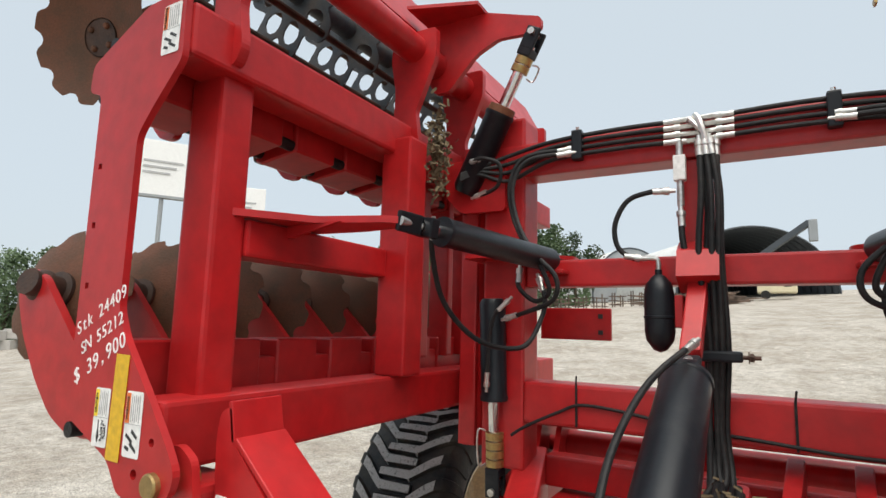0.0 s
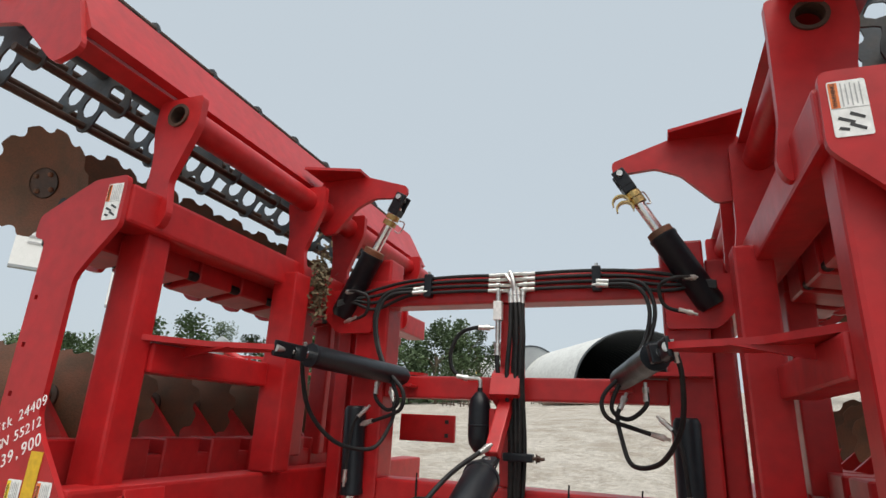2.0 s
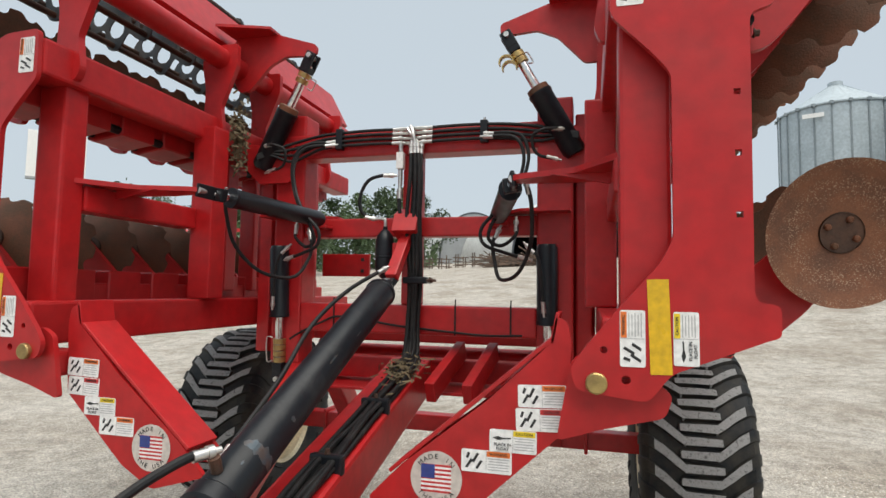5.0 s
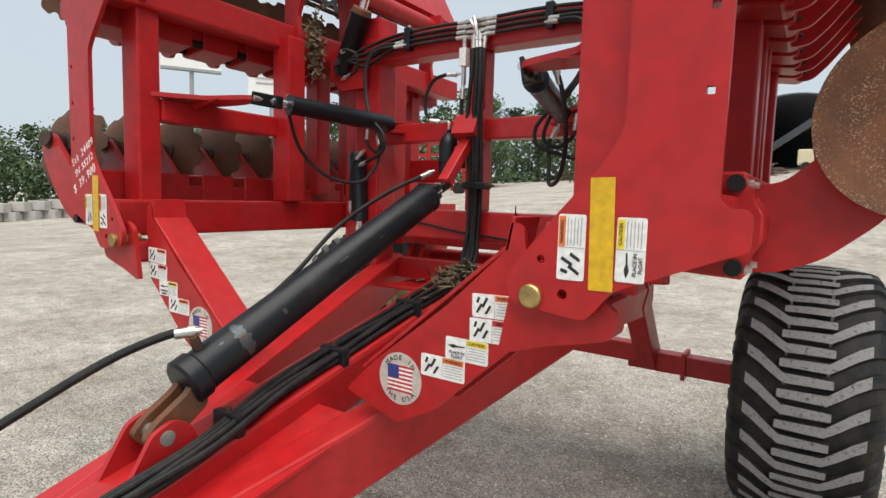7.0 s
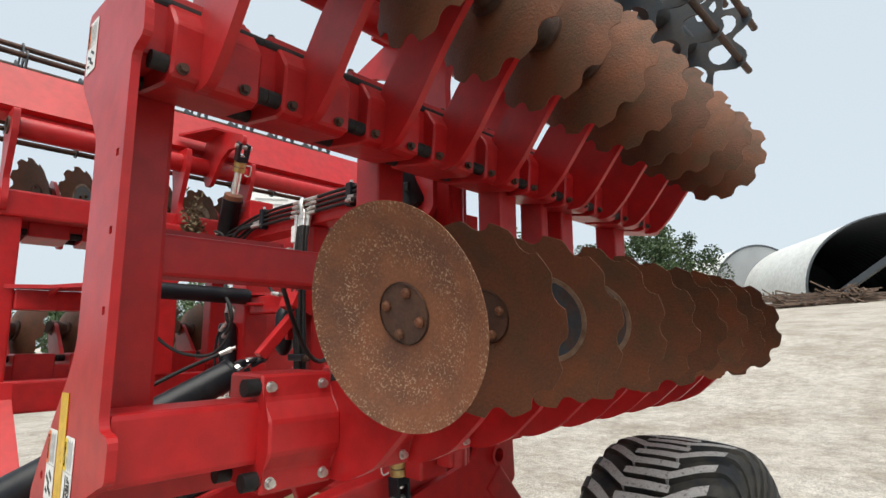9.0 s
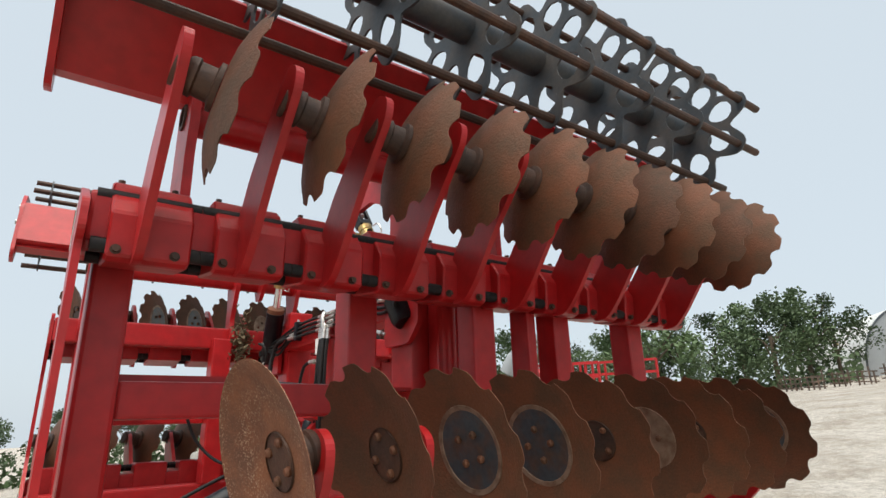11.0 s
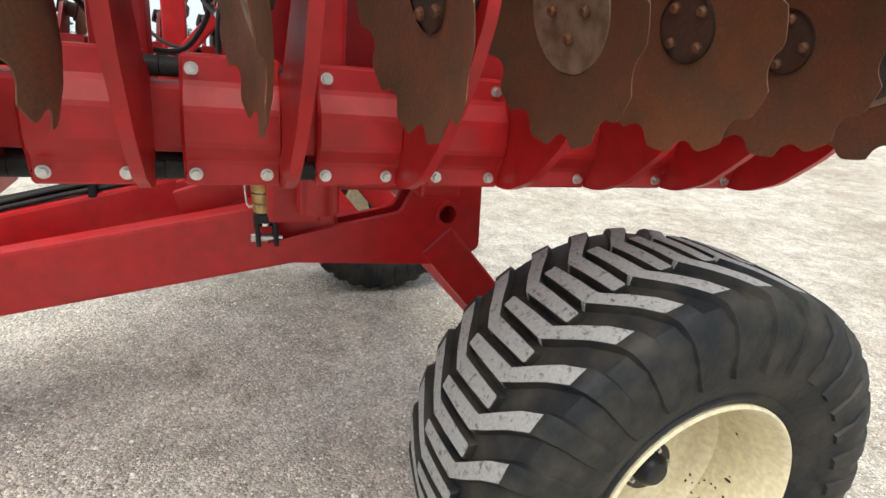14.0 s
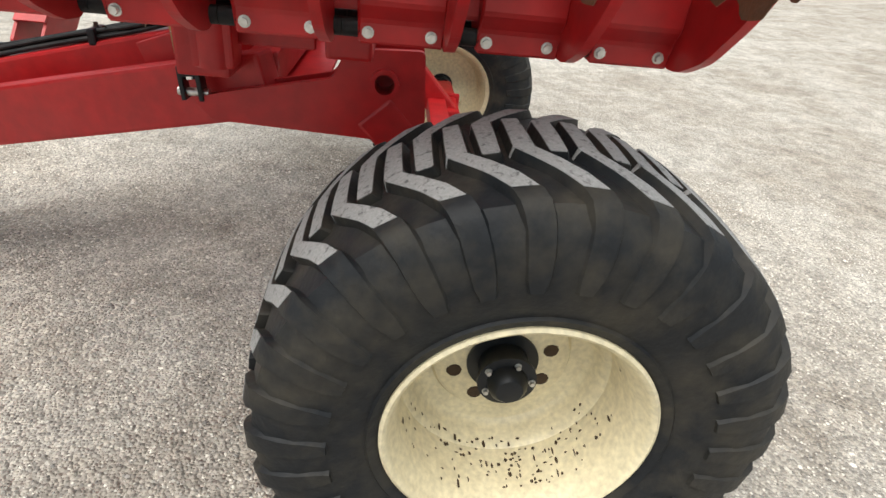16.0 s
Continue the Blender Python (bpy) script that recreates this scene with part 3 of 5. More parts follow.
def build_roller(s):
    """Cage roller: notched spider plates on a shaft, with round bars through their rims."""
    w = thing("cage_roller", (s * 1.62, 1.9, 2.95), "dark grey cage roller with rusty round bars on spider plates", "roller", "cage rollers")
    cx, cz, y0, y1, R, n = 1.62, 3.27, 0.50 if s > 0 else 0.38, 3.28, 0.290, 8
    part("shaft", mirror(cyl((cx, y0 + 0.06, cz), (cx, y1 - 0.02, cz), 0.055, seg=20), s), ROLLER, w, smooth=True)
    for k in range(n):
        a = k * 2 * math.pi / n + 0.2
        x, z = cx + R * math.cos(a), cz + R * math.sin(a)
        part("bar", mirror(cyl((x, y0, z), (x, y1, z), 0.017, seg=10), s), RUST_DARK, w, "brown rusty bar" if k == 0 else "", True)
    out, hole = [], []
    for i in range(n * 10):
        a = i * 2 * math.pi / (n * 10) + 0.2
        ph = (i / 10) % 1.0
        c = 0.5 - 0.5 * math.cos(2 * math.pi * ph)
        r = R + 0.030 - 0.095 * c ** 1.5
        out.append((cx + r * math.cos(a), cz + r * math.sin(a)))
    holes = []
    for k in range(n):
        a = (k + 0.0) * 2 * math.pi / n + 0.2
        h = []
        for j in range(12):
            b = j * 2 * math.pi / 12
            r = 0.188 + 0.060 * math.cos(b)
            t = a + 0.27 * math.sin(b)
            h.append((cx + r * math.cos(t), cz + r * math.sin(t)))
        holes.append(h)
    y = y0 + 0.09
    while y < y1:
        part("spider_plate", mirror(plate(out, "y", y, y + 0.008, holes), s), ROLLER, w)
        y += 0.36
    return w


WINGS = {s: build_wing(s, "red folded harrow wing with price written on its end plate" if s < 0 else "red folded harrow wing of welded tubes with rusty discs") for s in (1, -1)}
for s in (1, -1):
    build_roller(s)


# ---- centre frame, tower and tongue ----
REST = {}


def build_frame():
    f = thing("centre_frame", (0.03, 1.95, 1.2), "red-painted centre frame with tower and drawbar", "implement frame")
    for s in (1, -1):
        x0, x1 = (0.66, 0.84) if s > 0 else (-0.84, -0.66)
        part("tower_column", box(x0 + 0.03, x1 + 0.03, 1.90, 2.06, 1.20, 2.62, bevel=0.012), RED, f)
        part("hinge_column", box(s * 0.92 + 0.0 - 0.04, s * 0.92 + 0.04, 1.98, 2.10, 1.25, 2.55, bevel=0.01), RED, f)
        part("hinge_tube", cyl((s * 0.92, 2.04, 1.25), (s * 0.92, 2.04, 2.5), 0.055), RED, f, smooth=True)
        part("top_bracket", plate(rounded([(s * 0.70, 2.45), (s * 0.98, 2.45), (s * 0.98, 2.30), (s * 0.90, 2.22), (s * 0.70, 2.22)], 0.02), "y", 1.86, 1.885), RED, f)
        part("side_plate", box(s * 0.80 - 0.012 + 0.03, s * 0.80 + 0.012 + 0.03, 2.06, 2.32, 1.30, 2.35, bevel=0.006), RED, f)
        part("shelf_bracket", plate(rounded([(s * 0.62, 1.80), (s * 0.86, 1.80), (s * 0.86, 2.06), (s * 0.45, 2.06), (s * 0.45, 1.98)], 0.02), "z", 2.02, 2.035), RED, f)
        # rails that meet at the drawbar
        part("rail", beam((s * 0.10, -0.15, 0.565), (s * 0.68, 2.15, 1.15), 0.12, 0.22, bevel=0.014), RED, f)
        # diagonal rest plate for the folded wing with its flange
        pl = part("rest_plate", mirror(plate(rounded([(0.29, 0.99), (0.40, 1.10), (0.66, 1.305), (0.84, 1.475), (0.855, 1.555), (0.89, 1.54), (0.90, 1.48), (0.885, 1.235), (0.63, 1.0), (0.50, 0.93)], 0.02), "y", 0.70, 0.716), s), RED, f)
        REST[s] = pl
        bm = bmesh.new()
        add_beam(bm, (s * 0.36, 0.775, 1.075), (s * 0.84, 0.775, 1.483), 0.15, 0.012, up=(-s * 0.65, 0, 0.76), bevel=0.003)
        add_beam(bm, (s * 0.845, 0.775, 1.475), (s * 0.862, 0.775, 1.565), 0.15, 0.012, up=(-s * 0.98, 0, 0.15), bevel=0.003)
        part("rest_flange", bm, RED, pl)
        part("rest_back_plate", mirror(plate(rounded([(0.29, 0.99), (0.40, 1.10), (0.66, 1.305), (0.84, 1.475), (0.90, 1.48), (0.885, 1.235), (0.63, 1.0)], 0.02), "y", 0.835, 0.85), s), RED, pl)
        lug = part("latch_lug", mirror(plate(rounded([(0.86, 1.22), (0.90, 1.44), (0.95, 1.47), (1.05, 1.44), (1.16, 1.36), (1.14, 1.30), (0.98, 1.26)], 0.02), "y", 0.640, 0.66), s), RED, f)
        part("latch_block", mirror(box(0.90, 1.13, 0.66, 0.80, 1.29, 1.38, bevel=0.015), s), RED, lug)
        part("latch_pin", mirror(lathe((0.966, 0.598, 1.388), (0, -1, 0), [(-0.1, 0.028), (0.012, 0.028), (0.016, 0.024), (0.016, 0.0)], 20), s), GOLD, lug, "worn yellow zinc pin", True)
        # lift arm and axle
        arm = part("lift_arm", plate(rounded([(1.90, 1.10), (1.96, 1.03), (2.58, 0.995), (2.68, 1.06), (2.665, 1.31), (2.41, 1.30), (2.36, 1.20), (2.02, 1.13)], 0.02), "x", s * 0.735, s * 0.765, [ring(2.535, 1.195, 0.034)]), RED, f)
        part("lift_arm_plate", plate(rounded([(1.90, 1.10), (1.96, 1.03), (2.58, 0.995), (2.68, 1.06), (2.665, 1.31), (2.41, 1.30), (2.36, 1.20), (2.02, 1.13)], 0.02), "x", s * 0.64, s * 0.665), RED, arm)
        part("boss", lathe((s * 0.765, 2.535, 1.195), (s, 0, 0), [(0.0, 0.034), (0.0, 0.05), (0.014, 0.05), (0.014, 0.034), (-0.10, 0.034), (-0.10, 0.0)], 24), RED, arm, smooth=True)
        part("trailing_arm", beam((s * 0.715, 2.50, 1.10), (s * 0.715, 2.90, 0.66), 0.11, 0.15, bevel=0.012), RED, f)
        part("axle_tube", beam((s * 0.60, 2.905, 0.665), (s * 1.34, 2.905, 0.665), 0.115, 0.115, bevel=0.012), RED, f)
        part("axle_flange", box(s * 0.92 - 0.012, s * 0.92 + 0.012, 2.825, 2.985, 0.585, 0.745, bevel=0.008), RED, f)
    part("cross_axle", beam((-0.72, 2.82, 0.72), (0.72, 2.82, 0.72), 0.11, 0.11, bevel=0.012), RED, f)
    part("rock_shaft", cyl((-0.66, 2.535, 1.195), (0.66, 2.535, 1.195), 0.07, seg=24), RED, f, smooth=True)
    part("top_beam", box(-0.78, 0.86, 1.89, 2.03, 2.36, 2.50, bevel=0.012), RED, f)
    part("middle_beam", box(-0.63, 0.69, 1.92, 2.02, 1.91, 2.015, bevel=0.01), RED, f)
    part("lower_beam", box(-0.63, 0.69, 1.90, 2.05, 1.385, 1.54, bevel=0.012), RED, f)
    part("centre_post", box(-0.035, 0.065, 1.905, 2.0, 1.541, 2.359, bevel=0.01), RED, f)
    part("rear_beam", box(-0.95, 0.95, 2.36, 2.50, 1.30, 1.44, bevel=0.012), RED, f)
    part("deck_beam", box(-0.6, 0.62, 2.06, 2.16, 1.12, 1.24, bevel=0.01), RED, f)
    part("deck_plate", box(-0.55, 0.58, 1.86, 2.30, 1.085, 1.10, bevel=0.004), RED, f)
    for x in (0.22, 0.40):
        part("deck_gusset", beam((x, 1.62, 1.14), (x + 0.05, 2.06, 1.30), 0.05, 0.10, bevel=0.006), RED, f)
    part("drawbar", beam((0.03, -1.1, 0.42), (0.03, 1.95, 1.18), 0.21, 0.18, bevel=0.016), RED, f)
    part("drawbar_plate", plate([(-0.20, -0.6), (0.20, -0.6), (0.36, 0.70), (0.30, 0.75), (-0.30, 0.75), (-0.36, 0.70)], "z", 0, 0.012), RED, f).matrix_basis = pose(0, 0, 0.705, 13.6, 0, 0)
    bracket = part("rear_bracket", box(-0.70, -0.38, 2.29, 2.31, 1.70, 1.84, bevel=0.004), RED, f)
    # plate is uncut: black blocks on its face paint the shade inside two holes
    for z in (1.735, 1.805):
        part("painted_bracket_hole", box(-0.435, -0.415, 2.284, 2.2895, z - 0.01, z + 0.01, bevel=0), INK, bracket)
    part("cylinder_link", beam((0.0, 1.66, 1.68), (0.015, 1.90, 1.96), 0.06, 0.05, bevel=0.006), RED, f)
    part("cylinder_lug", plate([(1.90, 1.88), (1.90, 2.06), (1.82, 2.02), (1.78, 1.93)], "x", -0.05, 0.08), RED, f)
    return f


FRAME = build_frame()


# ---- wheels ----
def build_wheel(s):
    w = thing("wheel", (s * 1.50, 2.905, 0.0), "wide flotation tyre with chevron lugs on cream rim, standing on gravel", "wheel", "transport wheels")
    cx, cy, cz, R = s * 1.512, 2.905, 0.651, 0.636
    ax = (s, 0, 0)
    half = [(0.258, 0.334), (0.264, 0.344), (0.272, 0.358), (0.266, 0.364), (0.282, 0.40), (0.297, 0.455), (0.302, 0.515), (0.289, 0.578), (0.257, 0.614), (0.17, 0.630)]
    prof = [(-x, r) for x, r in half] + [(0, R)] + half[::-1] + [(0.24, 0.325), (-0.24, 0.325)]
    tyre = part("tyre", lathe((cx, cy, cz), ax, prof, 72, True), RUBBER, w, "black rubber tyre", True)
    # chevron lugs: swept blocks that run from the middle to the shoulder and down the side wall
    n = 30
    def surf(t, ang, h):
        """Point on the tread at t across (-1..1, beyond 1 down the side) and h above it."""
        a = abs(t)
        if a <= 0.86:
            x, r = 0.255 * a / 0.86, 0.636 - 0.022 * (a / 0.86) ** 2
            nx, nr = 0.10 * a, 1.0
        else:
            q = (a - 0.86) / 0.34
            x = 0.255 + 0.044 * math.sin(min(q, 1) * math.pi / 2)
            r = 0.614 - 0.110 * q ** 1.4
            nx, nr = 0.35 + 0.6 * q, 0.8 - 0.5 * q
        x = x + h * nx
        r = r + h * nr
        return V(cx + s * math.copysign(x, t) if t else cx, cy + r * math.cos(ang), cz + r * math.sin(ang))

    def lug(bm, ts, lead, width, ang, h, sgn):
        rows = []
        for t, ld, wd, hh in zip(ts, lead, width, h):
            a = ang + ld
            rows.append([bm.verts.new(surf(sgn * t, a - wd / 2 - 0.014, -0.004)), bm.verts.new(surf(sgn * t, a - wd / 2, hh)),
                         bm.verts.new(surf(sgn * t, a + wd / 2, hh)), bm.verts.new(surf(sgn * t, a + wd / 2 + 0.014, -0.004))])
        for u, v in zip(rows, rows[1:]):
            for k in range(3):
                f = bm.faces.new((u[k], v[k], v[k + 1], u[k + 1]))
        bm.faces.new(rows[0])
        bm.faces.new(rows[-1][::-1])
        return bm
    step = 2 * math.pi / n
    for k in range(n):
        for sgn in (1, -1):
            ang = k * step + (0 if sgn > 0 else step / 2)
            b = bmesh.new()
            ts = [-0.36, -0.34] + [-0.30 + 1.62 * q / 22 for q in range(23)]
            lead = np.interp(ts, [-0.36, 0.26, 0.32, 0.45, 0.62, 0.84, 1.0, 1.15, 1.35], [0, 0, -0.012, -0.06, -0.125, -0.19, -0.208, -0.21, -0.205])
            wide = np.interp(ts, [-0.36, -0.34, 0.28, 0.62, 0.84, 1.0, 1.2, 1.28, 1.35], [0.05, 0.062, 0.072, 0.086, 0.090, 0.088, 0.092, 0.084, 0.04])
            tall = np.interp(ts, [-0.36, 0.45, 0.84, 0.95, 1.15, 1.30, 1.35], [0.0225, 0.0225, 0.020, 0.0155, 0.010, 0.007, 0.002])
            lug(b, ts, lead, wide, ang, tall, sgn)
            part("lug", b, RUBBER, tyre, smooth=True)
            b = bmesh.new()
            lug(b, [-0.345, -0.33, 0.0, 0.28, 0.45, 0.62, 0.78], [0.0, 0.0, 0.0, 0.0, -0.06, -0.125, -0.172], [0.045, 0.056, 0.062, 0.066, 0.076, 0.08, 0.078], ang,
                [0.0237, 0.0237, 0.0237, 0.0237, 0.0237, 0.0229, 0.0217], sgn)
            part("worn_face", b, WORN_TREAD, tyre)
    # rim with its dish
    rp = [(0.250, 0.310), (0.262, 0.316), (0.268, 0.324), (0.263, 0.332), (0.242, 0.333), (0.232, 0.318), (-0.225, 0.318), (-0.245, 0.335), (-0.26, 0.325), (-0.235, 0.303),
          (-0.1, 0.291), (-0.048, 0.262), (-0.05, 0.20), (-0.034, 0.195), (-0.022, 0.15), (-0.022, 0.085), (-0.010, 0.085), (-0.010, 0.15), (-0.020, 0.19), (-0.035, 0.20), (-0.03, 0.247),
          (-0.02, 0.258), (0.0, 0.264), (0.04, 0.272), (0.055, 0.284), (0.16, 0.290), (0.212, 0.295), (0.231, 0.306)]
    rim = part("rim", lathe((cx, cy, cz), ax, rp, 64, True), CREAM, w, "cream-painted steel rim with mud spatter", True)
    hub = part("hub", lathe((cx, cy, cz), ax, [(-0.1, 0.0), (-0.1, 0.07), (-0.012, 0.07), (-0.008, 0.10), (0.0, 0.10), (0.002, 0.070), (0.06, 0.066), (0.062, 0.080), (0.072, 0.080), (0.074, 0.055), (0.098, 0.050), (0.112, 0.036), (0.116, 0.0)], 32), BLACK, w, "black wheel hub", True)
    # dish is uncut: dark discs paint the shade inside eight stud holes
    for k in range(8):
        a = k * 2 * math.pi / 8 + 0.3
        y, z = cy + 0.137 * math.cos(a), cz + 0.137 * math.sin(a)
        part("painted_stud_hole", lathe((cx + s * -0.012, y, z), ax, [(0.0, 0.023), (0.004, 0.021), (0.004, 0.0)], 9), SPATTER_AND_HOLES, rim)
    for k in range(5):
        a = k * 2 * math.pi / 5
        b = bolt(bmesh.new(), (cx + s * 0.072, cy + 0.067 * math.cos(a), cz + 0.058 * math.sin(a)), ax, 0.007, 0.008)
        part("hub_bolt", b, ZINC, hub)
    rnd = random.Random(7)
    b = bmesh.new()
    for k in range(150):
        a = rnd.gauss(-1.35, 0.55) if rnd.random() < 0.8 else rnd.uniform(0, 6.28)
        t = rnd.uniform(0.03, 0.19)
        r = 0.2822 + (t - 0.055) * 0.056 if t > 0.055 else 0.262 + max(t, 0) * 0.16
        q = V(cx + s * t, cy + r * math.cos(a), cz + r * math.sin(a))
        u, v = V(1, 0, 0), V(0, -math.sin(a), math.cos(a))
        k1, k2 = rnd.uniform(0.002, 0.007) * (2.2 if rnd.random() < 0.12 else 1), rnd.uniform(0.002, 0.006)
        b.faces.new([b.verts.new(q + u * k1 * math.cos(j) * rnd.uniform(0.7, 1.2) + v * k2 * math.sin(j) * rnd.uniform(0.7, 1.2)) for j in (0, 0.9, 1.8, 2.7, 3.6, 4.5, 5.4)])
    tagged(part("mud_spatter", b, SPATTER_AND_HOLES, rim, "dried mud spatter"), kind="stuff")
    return w


for s in (1, -1):
    build_wheel(s)


# ---- hydraulic cylinders ----
def build_cylinder(base, tip, r, barrel, label, collar=False, stop=None, rod=None):
    base, tip = Vector(base), Vector(tip)
    d = (tip - base).normalized()
    L = (tip - base).length
    c = thing("hydraulic_cylinder", base, label, "hydraulic cylinder", "hydraulic cylinders")
    e = base + d * barrel
    part("barrel", lathe(base, d, [(0.0, 0.0), (0.0, r * 0.8), (0.02, r), (barrel - 0.02, r), (barrel - 0.015, r * 1.06), (barrel, r * 1.06), (barrel, 0.0)], 28), BLACK, c, smooth=True)
    if L > barrel + 0.03:
        part("rod", cyl(e, tip, rod or r * 0.45, seg=20), CHROME, c, "bright chrome rod", True)
    if collar:
        part("gland", lathe(e, d, [(-0.005, 0), (-0.005, r * 0.98), (0.028, r * 0.95), (0.032, r * 0.5), (0.032, 0)], 24), RUST, c, "rusty gland nut", True)
    a, b, _ = basis(d)
    bm = bmesh.new()
    for sg in (-1, 1):
        add_beam(bm, tip - d * 0.02 + V(0, 1, 0) * sg * 0.028, tip + d * 0.07 + V(0, 1, 0) * sg * 0.028, 0.016, 0.06, up=d.cross(V(0, 1, 0)), bevel=0.006)
    add_beam(bm, tip - d * 0.045, tip - d * 0.01, 0.07, 0.06, up=d.cross(V(0, 1, 0)), bevel=0.006)
    part("clevis", bm, BLACK, c)
    part("pin", cyl(tip + d * 0.045 - V(0, 0.05, 0), tip + d * 0.045 + V(0, 0.05, 0), 0.014, seg=14), ZINC, c, smooth=True)
    if stop:
        bm = bmesh.new()
        for k in range(stop):
            p = tip - d * (0.075 + 0.034 * k)
            add_lathe(bm, p, d, [(0, 0.020), (0, 0.036), (0.028, 0.036), (0.028, 0.020)], 20, True)
        part("stroke_stop", bm, GOLD, c, "yellow zinc stroke stop segments", False)
        part("stop_clip", sweep([tip - d * 0.06 + a * 0.04, tip - d * 0.06 + a * 0.07, tip - d * (0.05 + 0.034 * stop) + a * 0.07, tip - d * (0.05 + 0.034 * stop) + a * 0.04], 0.004, 6, 3), ZINC, c)
    return c


def opened_stop(c, tip, d):
    """Stroke stop segments swung open on their hinge."""
    for k in range(2):
        o = tip - d * (0.105 + 0.034 * k)
        bm = bmesh.new()
        rows = []
        for i in range(12):
            a = radians(-20 + 19 * i)
            row = []
            for r, y in ((0.032, -0.045), (0.039, -0.045), (0.039, -0.015), (0.032, -0.015)):
                row.append(bm.verts.new(o + V(-0.075 - r * math.cos(a), y, -0.006 + r * math.sin(a))))
            rows.append(row)
        for u, w in zip(rows, rows[1:]):
            for q in range(4):
                bm.faces.new((u[q], u[(q + 1) % 4], w[(q + 1) % 4], w[q]))
        bm.faces.new(rows[0])
        bm.faces.new(rows[-1][::-1])
        part("stroke_stop", bm, GOLD, c, "yellow zinc stroke stop hanging open")


for s in (1, -1):
    first = build_cylinder((s * 0.885, 1.86, 2.31), (s * 0.57, 1.80, 2.87), 0.058, 0.36, "black hydraulic cylinder with chrome rod beside the tower", True, 2, 0.024)
    if s > 0:
        opened_stop(first, V(0.57, 1.80, 2.87), (V(0.57, 1.80, 2.87) - V(0.885, 1.86, 2.31)).normalized())
    build_cylinder((s * 0.745, 1.85, 1.86), (s * 0.745, 1.90, 1.16), 0.052, 0.40, "upright black lift cylinder with gold stroke stops", False, 4, 0.024)
    build_cylinder((s * 0.50, 1.86, 2.005), (s * 0.665, 1.17, 2.035), 0.045, 0.62, "black wing cylinder lying level at the tower")
    b = thing("cylinder_lug", (s * 0.50, 1.88, 1.95), "red welded cylinder lug on tower", "bracket", "cylinder lugs")
    part("plate", box(s * 0.50 - 0.05, s * 0.50 + 0.05, 1.83, 1.92, 1.955, 1.97, bevel=0.004), RED, b)
big = build_cylinder((0.0, 0.345, 1.053), (0.0, 1.60, 1.645), 0.068, 1.30, "big scuffed black drawbar cylinder")
D = V(0, 0.905, 0.427).normalized()
FOOT = V(0, 0.345, 1.053)
part("end_cap", lathe(FOOT, D, [(-0.03, 0.0), (-0.03, 0.066), (-0.022, 0.076), (0.022, 0.076), (0.030, 0.069), (0.030, 0.0)], 28), BLACK, big, smooth=True)
rnd = random.Random(31)
side, over = V(1, 0, 0), D.cross(V(1, 0, 0))
for a0, a1, l0, l1 in ((-0.5, 1.5, 0.15, 0.20), (0.2, 0.5, 0.33, 0.35), (0.9, 1.0, 0.10, 0.12), (0.55, 0.66, 0.62, 0.70), (0.3, 0.36, 0.85, 0.90)):
    bm = bmesh.new()
    rows = []
    for i in range(15):
        a = a0 + (a1 - a0) * i / 14
        edge = math.sin(math.pi * i / 14) ** 0.4
        m = (l0 + l1) / 2
        rows.append([bm.verts.new(FOOT + D * (m + q * (l1 - l0) / 2 * edge * rnd.uniform(0.55, 1.15)) + (side * math.cos(a) - over * math.sin(a)) * 0.0688) for q in (-1, 1)])
    for u, w in zip(rows, rows[1:]):
        bm.faces.new((u[0], w[0], w[1], u[1]))
    part("chipped_paint", bm, BLUESTEEL, big, "bare grey steel where the paint is chipped")
for x in (-0.032, 0.032):
    part("foot_eye", plate(rounded([(FOOT.y + 0.0, 1.11), (FOOT.y - 0.03, 1.03), (FOOT.y - 0.13, 0.965), (FOOT.y - 0.165, 0.925), (FOOT.y - 0.12, 0.875), (FOOT.y + 0.03, 0.98)], 0.02), "x", x - 0.013, x + 0.013), RUST, big, "rusty clevis eye")
part("foot_pin", cyl((-0.075, FOOT.y - 0.115, 0.93), (0.075, FOOT.y - 0.115, 0.93), 0.022, seg=16), ZINC, big, smooth=True)
part("port", cyl(FOOT + D * 0.06 + V(0, -0.03, 0.06), FOOT + D * 0.06 + V(0, -0.045, 0.10), 0.016, seg=10), RUST_DARK, big, smooth=True)
for x in (-0.065, 0.065):
    part("foot_lug", plate(rounded([(0.10, 0.80), (0.34, 0.86), (0.30, 0.95), (0.25, 0.975), (0.19, 0.95)], 0.02), "x", x - 0.009, x + 0.009), RED, FRAME)


# ---- accumulator and hoses ----
acc = thing("accumulator", (-0.115, 1.86, 1.70), "black gas accumulator bottle clamped to the tower", "accumulator")
part("bottle", lathe((-0.115, 1.86, 1.675), (0, 0, 1), [(0, 0.0), (0.008, 0.022), (0.04, 0.045), (0.07, 0.05), (0.115, 0.05), (0.117, 0.053), (0.123, 0.053), (0.125, 0.05), (0.20, 0.05), (0.235, 0.043), (0.262, 0.022), (0.268, 0.012), (0.285, 0.012), (0.285, 0.0)], 28), BLACK, acc, smooth=True)
part("elbow", sweep([(-0.115, 1.86, 1.955), (-0.115, 1.86, 1.985), (-0.125, 1.86, 2.0), (-0.17, 1.86, 2.002)], 0.009, 10, 4), ZINC, acc, smooth=True)
part("strap_bracket", box(-0.062, -0.035, 1.83, 1.905, 1.76, 1.87, bevel=0.004), RED, acc)


